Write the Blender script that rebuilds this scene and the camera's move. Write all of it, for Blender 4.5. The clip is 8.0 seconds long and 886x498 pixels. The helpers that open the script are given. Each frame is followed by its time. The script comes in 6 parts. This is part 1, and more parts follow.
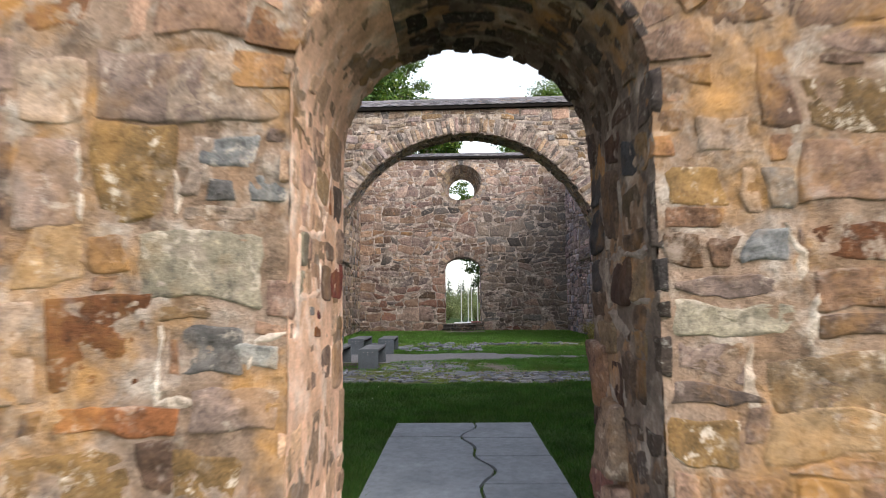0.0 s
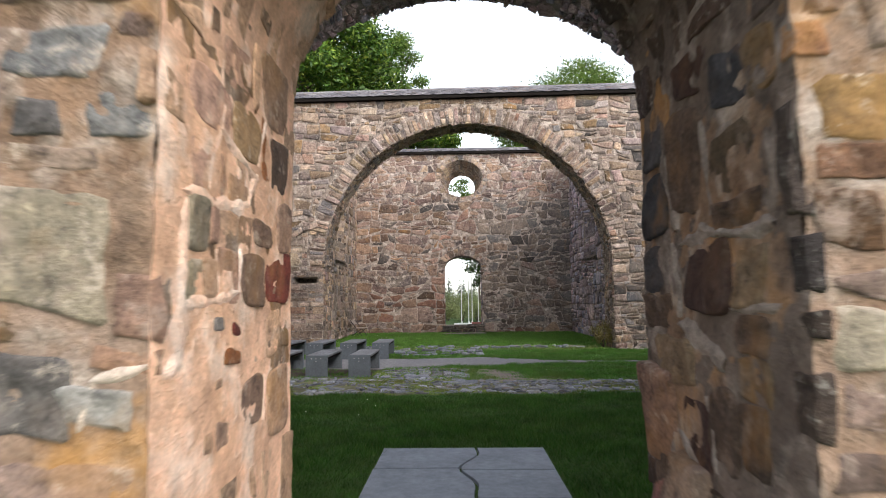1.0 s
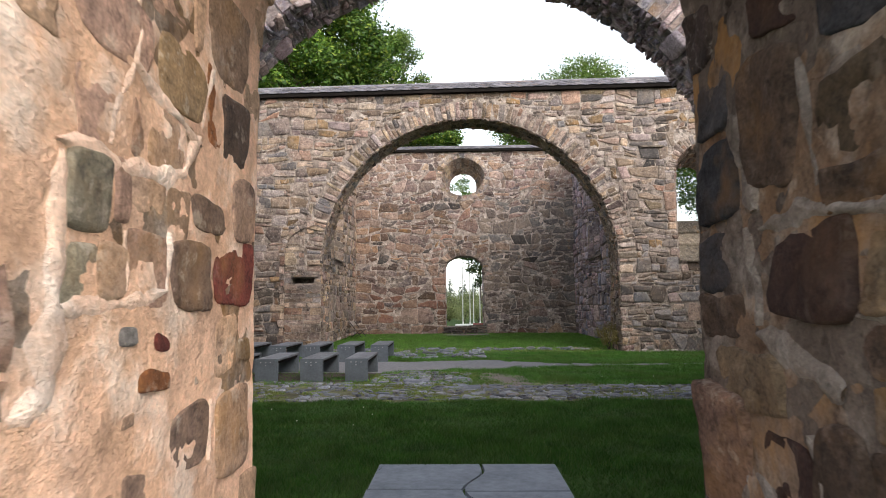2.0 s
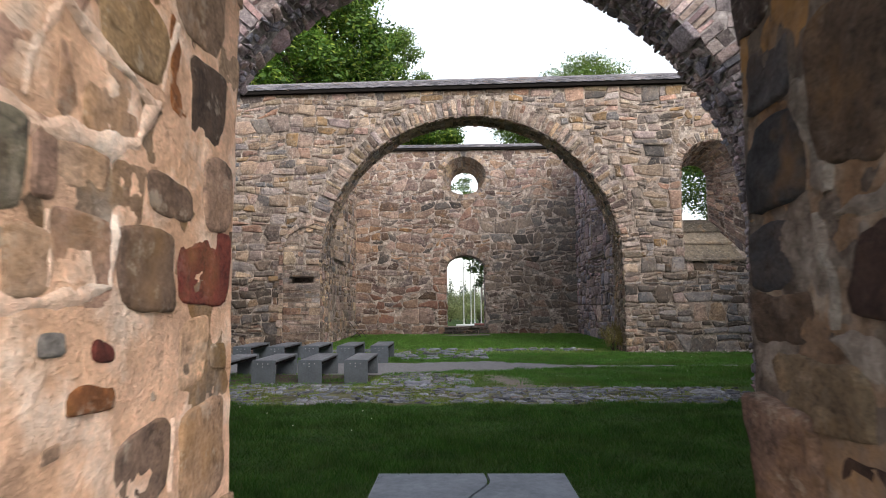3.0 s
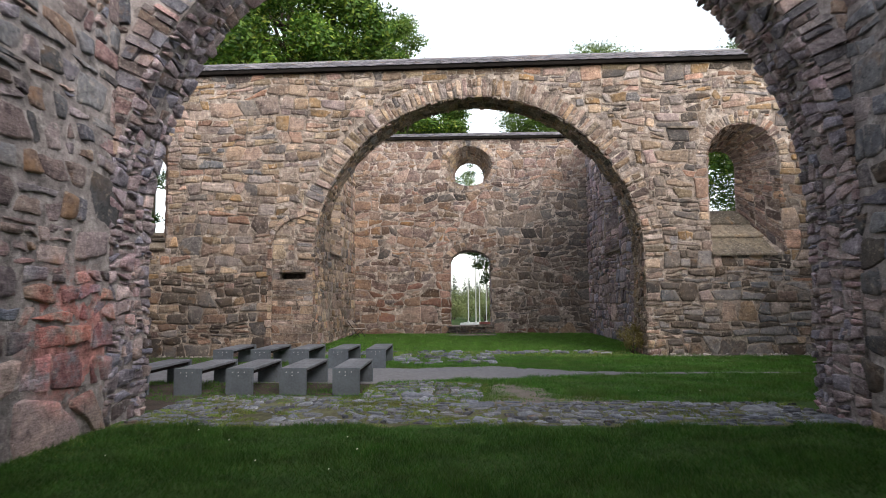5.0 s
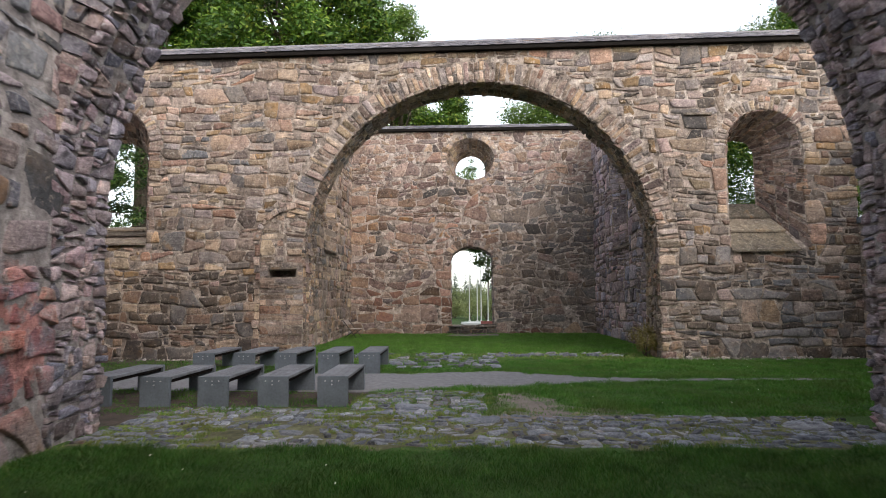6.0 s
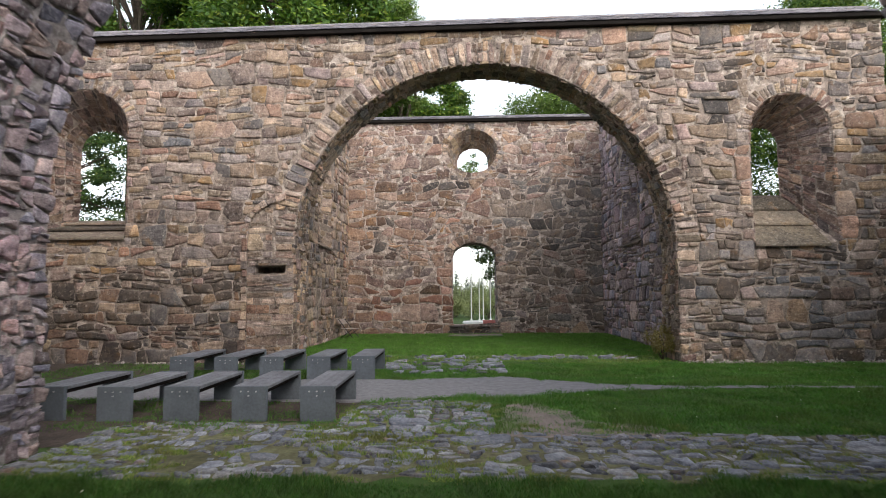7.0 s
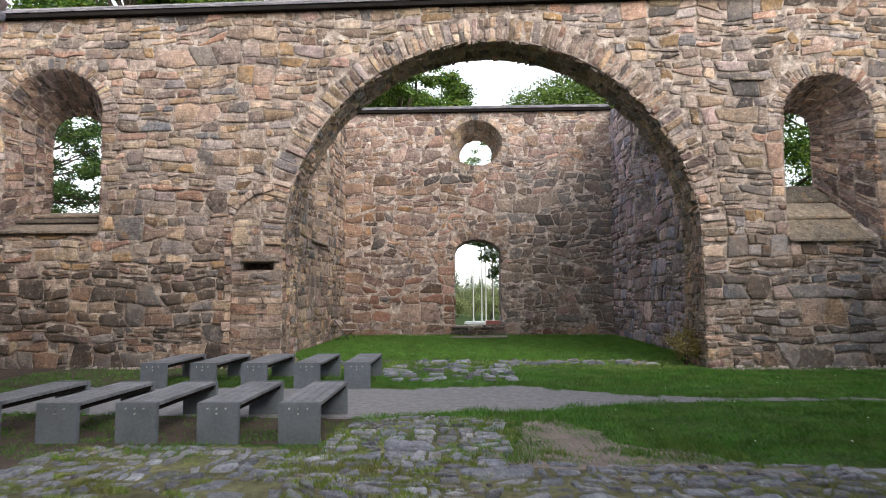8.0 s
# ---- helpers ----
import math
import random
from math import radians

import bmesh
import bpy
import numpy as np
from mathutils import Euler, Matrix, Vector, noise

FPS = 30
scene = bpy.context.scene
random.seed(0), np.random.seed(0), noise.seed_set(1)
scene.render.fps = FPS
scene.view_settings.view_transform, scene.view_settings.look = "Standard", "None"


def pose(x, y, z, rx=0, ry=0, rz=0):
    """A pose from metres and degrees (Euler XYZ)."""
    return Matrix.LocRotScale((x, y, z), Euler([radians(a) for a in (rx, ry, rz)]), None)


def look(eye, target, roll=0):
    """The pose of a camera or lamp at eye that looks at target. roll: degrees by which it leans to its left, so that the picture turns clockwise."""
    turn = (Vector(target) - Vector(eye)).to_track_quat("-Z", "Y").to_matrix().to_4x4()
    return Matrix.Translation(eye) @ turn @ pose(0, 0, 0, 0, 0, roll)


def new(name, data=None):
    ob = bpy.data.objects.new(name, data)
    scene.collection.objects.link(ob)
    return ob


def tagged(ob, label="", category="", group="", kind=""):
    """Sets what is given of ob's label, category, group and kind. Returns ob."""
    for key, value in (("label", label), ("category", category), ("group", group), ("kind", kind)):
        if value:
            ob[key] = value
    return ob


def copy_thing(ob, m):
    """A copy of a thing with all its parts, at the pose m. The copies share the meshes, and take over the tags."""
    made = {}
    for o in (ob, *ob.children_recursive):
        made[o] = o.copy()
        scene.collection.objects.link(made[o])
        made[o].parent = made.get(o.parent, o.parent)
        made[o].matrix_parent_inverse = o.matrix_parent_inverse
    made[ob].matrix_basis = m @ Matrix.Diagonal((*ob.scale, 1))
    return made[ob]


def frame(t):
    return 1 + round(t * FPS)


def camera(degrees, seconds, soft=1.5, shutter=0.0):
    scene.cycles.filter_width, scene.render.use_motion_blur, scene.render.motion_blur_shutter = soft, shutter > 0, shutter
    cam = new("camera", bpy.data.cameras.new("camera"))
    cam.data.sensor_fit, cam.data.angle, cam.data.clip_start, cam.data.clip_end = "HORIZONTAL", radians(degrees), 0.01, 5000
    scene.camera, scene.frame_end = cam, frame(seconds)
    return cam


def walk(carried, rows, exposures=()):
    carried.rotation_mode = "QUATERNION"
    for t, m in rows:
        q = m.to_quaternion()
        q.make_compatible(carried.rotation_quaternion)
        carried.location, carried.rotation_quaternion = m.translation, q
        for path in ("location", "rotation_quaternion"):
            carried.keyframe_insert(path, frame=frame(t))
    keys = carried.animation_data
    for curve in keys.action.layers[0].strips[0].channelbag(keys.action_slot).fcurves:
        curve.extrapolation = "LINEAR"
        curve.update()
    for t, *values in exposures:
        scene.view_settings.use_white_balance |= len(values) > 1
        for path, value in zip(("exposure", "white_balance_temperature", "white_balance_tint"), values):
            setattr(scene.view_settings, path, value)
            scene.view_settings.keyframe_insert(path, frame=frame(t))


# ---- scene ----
# ---------- camera and its walk ----------
cam = camera(72.0, 8.0, soft=0.9, shutter=0.8)
PATH = [
    (0, (0.204, -0.859, 1.516), (0.16, 1.133, 1.689), -0.5),
    (0.5, (0.235, -0.234, 1.515), (0.189, 1.758, 1.689), -0.5),
    (1, (0.227, 0.336, 1.54), (0.182, 2.328, 1.713), -0.6),
    (1.5, (0.218, 0.716, 1.548), (0.171, 2.707, 1.722), -0.6),
    (3, (0.178, 1.238, 1.546), (0.128, 3.23, 1.721), -0.5),
    (3.5, (0.15, 1.534, 1.558), (0.097, 3.526, 1.732), -0.5),
    (4, (0.122, 1.903, 1.585), (0.067, 3.895, 1.753), -0.4),
    (4.5, (0.132, 2.347, 1.584), (0.073, 4.339, 1.75), -0.4),
    (6, (0.13, 3.995, 1.616), (0.065, 5.988, 1.774), -0.4),
    (6.5, (0.115, 4.58, 1.628), (0.048, 6.573, 1.782), -0.4),
    (7, (0.089, 5.166, 1.62), (0.021, 7.159, 1.772), -0.4),
    (7.5, (0.042, 5.822, 1.616), (-0.026, 7.815, 1.767), -0.3),
    (8, (-0.027, 6.469, 1.61), (-0.095, 8.462, 1.761), -0.3),
]
walk(cam, [(t, look(eye, target, roll)) for t, eye, target, roll in PATH],
     exposures=[(0, -0.06), (0.7, 0.02), (1.5, 0.02), (3, -0.13), (3.5, -0.16), (4.5, -0.05), (6, -0.04), (7, -0.02), (8, 0.17)])

# ---------- world and sun ----------
SUN_WAY = Vector((0.42, -0.68, 0.62)).normalized()
world = bpy.data.worlds.new("sky")
scene.world = world
world.use_nodes = True
wn = world.node_tree
wn.nodes.clear()
sky = wn.nodes.new("ShaderNodeTexSky")
sky.sky_type = "NISHITA"
sky.sun_disc = False
sky.sun_elevation = math.asin(SUN_WAY.z)
sky.sun_rotation = math.atan2(SUN_WAY.x, SUN_WAY.y)
sky.air_density, sky.dust_density, sky.ozone_density = 1.0, 2.0, 1.0
pale = wn.nodes.new("ShaderNodeHueSaturation")
pale.inputs["Saturation"].default_value = 0.30
pale.inputs["Value"].default_value = 3.2
back = wn.nodes.new("ShaderNodeBackground")
back.inputs["Strength"].default_value = 0.15
wout = wn.nodes.new("ShaderNodeOutputWorld")
wn.links.new(sky.outputs[0], pale.inputs["Color"])
wn.links.new(pale.outputs[0], back.inputs["Color"])
wn.links.new(back.outputs[0], wout.inputs["Surface"])
sun = new("sun", bpy.data.lights.new("sun", "SUN"))
sun.data.energy = 0.55
sun.data.angle = radians(25)
sun.data.color = (1.0, 0.80, 0.62)
sun.matrix_world = look(SUN_WAY * 60, (0, 0, 0))


# ---------- materials ----------
def node(nt, kind, **inputs):
    n = nt.nodes.new(kind)
    for key, value in inputs.items():
        n.inputs[key.replace("_", " ")].default_value = value
    return n


def mix(nt, blend, fac, a, b):
    n = nt.nodes.new("ShaderNodeMix")
    n.data_type, n.blend_type = "RGBA", blend
    for i, v in ((0, fac), (6, a), (7, b)):
        if isinstance(v, bpy.types.NodeSocket):
            nt.links.new(v, n.inputs[i])
        else:
            n.inputs[i].default_value = v if i == 0 else (*v, 1)
    return n.outputs[2]


def ramp(nt, source, stops, how="LINEAR"):
    n = nt.nodes.new("ShaderNodeValToRGB")
    n.color_ramp.interpolation = how
    while len(n.color_ramp.elements) < len(stops):
        n.color_ramp.elements.new(0.5)
    for e, (p, c) in zip(n.color_ramp.elements, stops):
        e.position, e.color = p, (*c, 1) if len(c) == 3 else c
    nt.links.new(source, n.inputs[0])
    return n.outputs[0]


def grey(v):
    return (v, v, v)


def begin(name, rough=0.9):
    m = bpy.data.materials.new(name)
    m.use_nodes = True
    nt = m.node_tree
    b = nt.nodes["Principled BSDF"]
    b.inputs["Roughness"].default_value = rough
    b.inputs["Specular IOR Level"].default_value = 0.3
    return m, nt, b


def bump(nt, b, heights, strength=0.5, dist=0.01):
    last = None
    for h, d in heights:
        n = nt.nodes.new("ShaderNodeBump")
        n.inputs["Strength"].default_value = strength
        n.inputs["Distance"].default_value = d
        nt.links.new(h, n.inputs["Height"])
        if last:
            nt.links.new(last, n.inputs["Normal"])
        last = n.outputs[0]
    nt.links.new(last, b.inputs["Normal"])


def noise_tex(nt, vec, scale, detail=6.0, rough=0.6):
    n = node(nt, "ShaderNodeTexNoise", Scale=scale, Detail=detail, Roughness=rough)
    nt.links.new(vec, n.inputs["Vector"])
    return n.outputs[0]


RUSTY = (0.40, 0.205, 0.06)


def red_wash(nt, p, col, centre, radius):
    """An old red limewash stain, round a place, that has worn off in patches."""
    d = nt.nodes.new("ShaderNodeVectorMath")
    d.operation = "DISTANCE"
    nt.links.new(p, d.inputs[0])
    d.inputs[1].default_value = centre
    near = ramp(nt, d.outputs["Value"], [(radius * 0.45, grey(1.0)), (radius, grey(0.0))])
    worn = ramp(nt, noise_tex(nt, p, 3.4, 6.0, 0.7), [(0.40, grey(0.0)), (0.52, grey(0.9))])
    both = mix(nt, "MULTIPLY", 1.0, near, worn)
    wash = mix(nt, "MULTIPLY", 1.0, col, (1.38, 0.68, 0.62))
    return mix(nt, "MIX", both, col, wash)


def stone_material(name, stops, source="object", lichen=(0.55, 0.53, 0.47), lichen_amount=0.35, grain=1.0, layered=0.5, patina=0.0, blend=0.28, stain=None, spots=13.0):
    m, nt, b = begin(name, 0.92)
    geo = nt.nodes.new("ShaderNodeNewGeometry")
    if source == "object":
        rnd = nt.nodes.new("ShaderNodeObjectInfo").outputs["Random"]
    else:
        rnd = geo.outputs["Random Per Island"]
    # each stone gets its own place in the grain
    sh = nt.nodes.new("ShaderNodeVectorMath")
    sh.operation = "MULTIPLY_ADD"
    nt.links.new(rnd, sh.inputs[0])
    sh.inputs[1].default_value = (37.0, 19.0, 53.0)
    nt.links.new(geo.outputs["Position"], sh.inputs[2])
    vec = sh.outputs[0]
    mean = tuple(sum(c[k] for _, c in stops) / len(stops) for k in range(3))
    col = ramp(nt, rnd, [(p, tuple(v + (w - v) * blend for v, w in zip(c, mean))) for p, c in stops])
    # a second, independent number of each stone for its lightness
    wob = node(nt, "ShaderNodeMath")
    wob.operation = "MULTIPLY"
    nt.links.new(rnd, wob.inputs[0])
    wob.inputs[1].default_value = 71.3
    fr = node(nt, "ShaderNodeMath")
    fr.operation = "FRACT"
    nt.links.new(wob.outputs[0], fr.inputs[0])
    light = ramp(nt, fr.outputs[0], [(0.0, grey(0.42)), (0.2, grey(0.76)), (0.6, grey(1.0)), (1.0, grey(1.38))])
    col = mix(nt, "MULTIPLY", 1.0, col, light)
    big = noise_tex(nt, vec, 4.0 * grain, 5.0)
    col = mix(nt, "MULTIPLY", 1.0, col, ramp(nt, big, [(0.3, grey(0.78)), (0.5, grey(1.0)), (0.7, grey(1.2))]))
    fine = noise_tex(nt, vec, 30.0 * grain, 6.0, 0.75)
    col = mix(nt, "MULTIPLY", 1.0, col, ramp(nt, fine, [(0.32, grey(0.56)), (0.5, grey(1.0)), (0.68, grey(1.40))]))
    # flat bedding lines
    mp = nt.nodes.new("ShaderNodeMapping")
    mp.inputs["Scale"].default_value = (1.2, 1.2, 16.0)
    mp.inputs["Rotation"].default_value = (0.12, 0.2, 0.0)
    nt.links.new(vec, mp.inputs["Vector"])
    bed = noise_tex(nt, mp.outputs[0], 2.2 * grain, 4.0, 0.65)
    col = mix(nt, "MULTIPLY", layered, col, ramp(nt, bed, [(0.36, grey(0.66)), (0.5, grey(1.03)), (0.66, grey(1.18))]))
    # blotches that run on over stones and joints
    blot = noise_tex(nt, geo.outputs["Position"], 6.5 * grain, 7.0, 0.72)
    col = mix(nt, "MULTIPLY", 1.0, col, ramp(nt, blot, [(0.34, (0.46, 0.46, 0.48)), (0.46, (0.92, 0.92, 0.92)), (0.56, (1.04, 1.04, 1.03)), (0.68, (1.45, 1.42, 1.36))]))
    # stains that run over many stones
    wide = noise_tex(nt, geo.outputs["Position"], 0.9, 6.0, 0.62)
    col = mix(nt, "MULTIPLY", 1.0, col, ramp(nt, wide, [(0.36, (0.68, 0.68, 0.69)), (0.5, (0.99, 0.98, 0.96)), (0.66, (1.24, 1.19, 1.10))]))
    # rust and lichen
    rust = noise_tex(nt, vec, 2.3, 4.0)
    col = mix(nt, "MIX", ramp(nt, rust, [(0.60, grey(0.0)), (0.76, grey(0.5))]), col, (0.32, 0.17, 0.06))
    if patina:
        pat = noise_tex(nt, geo.outputs["Position"], 1.9, 6.0, 0.65)
        col = mix(nt, "MIX", ramp(nt, pat, [(0.50, grey(0.0)), (0.66, grey(patina))]), col, RUSTY)
        pal = noise_tex(nt, vec, 5.5, 7.0, 0.72)
        col = mix(nt, "MIX", ramp(nt, pal, [(0.55, grey(0.0)), (0.66, grey(patina * 0.9))]), col, (0.36, 0.28, 0.23))
    if stain:
        col = red_wash(nt, geo.outputs["Position"], col, *stain)
    lich = noise_tex(nt, geo.outputs["Position"], spots * grain, 6.0, 0.75)
    mask = ramp(nt, lich, [(0.56, grey(0.0)), (0.64, grey(lichen_amount))])
    col = mix(nt, "MIX", mask, col, lichen)
    nt.links.new(col, b.inputs["Base Color"])
    bump(nt, b, [(blot, 0.02 / grain), (big, 0.016 / grain), (bed, 0.03 * layered / grain), (fine, 0.02 / grain)], 0.9)
    return m


def mortar_material(name, base, dark, pale, patina=0.0, dirt=0.55, stain=None):
    m, nt, b = begin(name, 0.95)
    geo = nt.nodes.new("ShaderNodeNewGeometry")
    p = geo.outputs["Position"]
    a = noise_tex(nt, p, 2.3, 4.0)
    c = noise_tex(nt, p, 5.0, 6.0)
    f = noise_tex(nt, p, 70.0, 5.0, 0.7)
    col = mix(nt, "MIX", ramp(nt, a, [(0.35, grey(0.0)), (0.65, grey(1.0))]), base, dark)
    col = mix(nt, "MIX", ramp(nt, c, [(0.5, grey(0.0)), (0.68, grey(0.8))]), col, pale)
    col = mix(nt, "MULTIPLY", 1.0, col, ramp(nt, f, [(0.3, grey(0.4 + 0.55 * dirt)), (0.5, grey(1.0)), (0.7, grey(1.3 - 0.15 * dirt))]))
    if patina:
        pat = noise_tex(nt, p, 1.9, 6.0, 0.65)
        col = mix(nt, "MIX", ramp(nt, pat, [(0.50, grey(0.0)), (0.66, grey(patina))]), col, RUSTY)
    blot = noise_tex(nt, p, 6.5, 7.0, 0.72)
    col = mix(nt, "MULTIPLY", 1.0, col, ramp(nt, blot, [(0.38, grey(dirt)), (0.48, grey(0.92)), (0.66, grey(1.25))]))
    if stain:
        col = red_wash(nt, p, col, *stain)
    nt.links.new(col, b.inputs["Base Color"])
    bump(nt, b, [(c, 0.06), (blot, 0.03), (f, 0.012)], 0.8)
    return m


RUBBLE = [(0.0, (0.231, 0.166, 0.138)), (0.10, (0.342, 0.255, 0.187)), (0.18, (0.201, 0.181, 0.182)), (0.27, (0.376, 0.287, 0.181)), (0.35, (0.266, 0.182, 0.161)),
          (0.44, (0.344, 0.272, 0.226)), (0.52, (0.218, 0.199, 0.205)), (0.60, (0.395, 0.297, 0.220)), (0.67, (0.306, 0.198, 0.110)), (0.74, (0.302, 0.232, 0.208)), (0.80, (0.147, 0.116, 0.108)),
          (0.86, (0.367, 0.248, 0.195)), (0.905, (0.322, 0.167, 0.110)), (0.935, (0.292, 0.200, 0.192)), (0.97, (0.175, 0.177, 0.189)), (1.0, (0.132, 0.136, 0.149))]
DARKER = [(0.0, (0.267, 0.212, 0.213)), (0.15, (0.341, 0.258, 0.244)), (0.3, (0.189, 0.194, 0.232)), (0.42, (0.377, 0.282, 0.232)),
          (0.55, (0.255, 0.224, 0.238)), (0.66, (0.176, 0.194, 0.244)), (0.76, (0.354, 0.224, 0.213)), (0.86, (0.158, 0.147, 0.165)), (0.95, (0.328, 0.235, 0.183)), (1.0, (0.158, 0.170, 0.220))]
# doorway jambs: light on the left and shade on the right are in these colours
TAN_LIT = [(0.0, (0.506, 0.324, 0.213)), (0.3, (0.418, 0.268, 0.179)), (0.5, (0.319, 0.227, 0.17)), (0.7, (0.539, 0.36, 0.242)), (0.9, (0.473, 0.278, 0.17)), (1.0, (0.396, 0.283, 0.209))]
BROWN_SHADED = [(0.0, (0.0817, 0.0602, 0.049)), (0.3, (0.138, 0.0946, 0.0688)), (0.5, (0.0516, 0.0456, 0.0456)), (0.7, (0.107, 0.0714, 0.0576)), (0.9, (0.0731, 0.043, 0.0361)), (1.0, (0.0516, 0.0516, 0.0585))]
WARM = [(0.0, (0.191, 0.118, 0.0832)), (0.2, (0.237, 0.148, 0.107)), (0.35, (0.147, 0.107, 0.0929)), (0.5, (0.237, 0.123, 0.0488)),
        (0.65, (0.214, 0.128, 0.0972)), (0.8, (0.169, 0.128, 0.112)), (0.9, (0.26, 0.113, 0.0439)), (1.0, (0.203, 0.143, 0.112))]
PAVE = [(0.0, (0.162, 0.174, 0.210)), (0.3, (0.231, 0.245, 0.282)), (0.6, (0.137, 0.151, 0.187)), (0.8, (0.205, 0.203, 0.210)), (1.0, (0.174, 0.193, 0.239))]
SLATE = [(0.0, (0.085, 0.08, 0.092)), (0.4, (0.15, 0.14, 0.155)), (0.7, (0.105, 0.10, 0.118)), (1.0, (0.20, 0.19, 0.20))]
M_RUB = stone_material("rubble_stone", RUBBLE)
M_RUB_J = stone_material("rubble_stone_rest", RUBBLE, "island")
CHANCEL = [(p, (r * 0.72 + 0.033, g * 0.66 + 0.026, b * 0.66 + 0.024)) for p, (r, g, b) in RUBBLE]
M_CHA = stone_material("brown_chancel_stone", CHANCEL)
M_CHA_J = stone_material("brown_chancel_stone_rest", CHANCEL, "island")
M_DRK = stone_material("grey_rubble", DARKER, grain=1.2, blend=0.05)
M_DRK_J = stone_material("grey_rubble_rest", DARKER, "island", grain=1.2, blend=0.05)
# grey rubble with bluish sky light mixed into its colour, plus pale patches
SKYLIT = [(p, (r * 1.28, g * 1.29, b * 1.4)) for p, (r, g, b) in DARKER]
M_CHR = stone_material("skylit_rubble", SKYLIT, grain=1.1, lichen=(0.52, 0.51, 0.53), lichen_amount=0.55)
M_CHR_J = stone_material("skylit_rubble_rest", SKYLIT, "island", grain=1.1, lichen=(0.52, 0.51, 0.53), lichen_amount=0.55)
STAIN = ((-4.4, 9.85, 1.2), 1.3)
# left arm wall: DARKER raised a little for the light on that side
LIT_GREY = [(p, (r * 1.10, g * 1.09, b * 1.12)) for p, (r, g, b) in DARKER]
M_ARM = stone_material("stained_grey_rubble", LIT_GREY, grain=1.2, blend=0.05, stain=STAIN)
M_ARM_J = stone_material("stained_grey_rubble_rest", LIT_GREY, "island", grain=1.2, blend=0.05, stain=STAIN)
M_WRM = stone_material("warm_rubble", WARM, grain=2.0, layered=0.2, lichen=(0.42, 0.33, 0.27), lichen_amount=0.4, patina=0.7, spots=4.0)
M_WRM_J = stone_material("warm_rubble_rest", WARM, "island", grain=2.0, layered=0.2, lichen=(0.42, 0.33, 0.27), lichen_amount=0.4, patina=0.7, spots=4.0)
M_JMB = stone_material("lit_jamb_stone", TAN_LIT, grain=1.8, layered=0.15, blend=0.5, lichen=(0.5, 0.38, 0.3))
M_JMB_J = stone_material("lit_jamb_stone_rest", TAN_LIT, "island", grain=1.8, layered=0.15, blend=0.5, lichen=(0.5, 0.38, 0.3))
M_BRN = stone_material("shaded_jamb_stone", BROWN_SHADED, grain=1.8, layered=0.15)
M_BRN_J = stone_material("shaded_jamb_stone_rest", BROWN_SHADED, "island", grain=1.8, layered=0.15)
M_PAVE = stone_material("paving_stone", PAVE, lichen_amount=0.2, layered=0.2, grain=1.6)
M_PAVE_J = stone_material("paving_stone_rest", PAVE, "island", lichen_amount=0.2, layered=0.2, grain=1.6)
M_SLATE = stone_material("roof_slate", SLATE, lichen_amount=0.25, layered=0.1, grain=1.5)
M_SLATE_J = stone_material("roof_slate_rest", SLATE, "island", lichen_amount=0.25, layered=0.1, grain=1.5)
M_SLATE_B = stone_material("blue_coping_slate", [(0.0, (0.13, 0.15, 0.18)), (1.0, (0.19, 0.21, 0.245))], lichen_amount=0.2, layered=0.2)
M_LOOSE = stone_material("loose_pale_stone", [(0.0, (0.30, 0.26, 0.23)), (0.5, (0.44, 0.39, 0.36)), (1.0, (0.24, 0.22, 0.21))], lichen_amount=0.4)
M_SILL = stone_material("sill_slab", [(0.0, (0.105, 0.085, 0.07)), (1.0, (0.155, 0.125, 0.10))], lichen_amount=0.3, grain=1.4)
M_SILL_P = stone_material("pale_sill_slab", [(0.0, (0.125, 0.105, 0.085)), (1.0, (0.20, 0.165, 0.125))], lichen_amount=0.3, grain=1.4, layered=0.1)


def tone(name, c, lichen=(0.62, 0.52, 0.42), amount=0.5, patina=0.4):
    return stone_material(name, [(0.0, tuple(v * 0.72 for v in c)), (1.0, tuple(v * 0.86 for v in c))], grain=2.2, layered=0.15, lichen=lichen, lichen_amount=amount, patina=patina, spots=4.0)


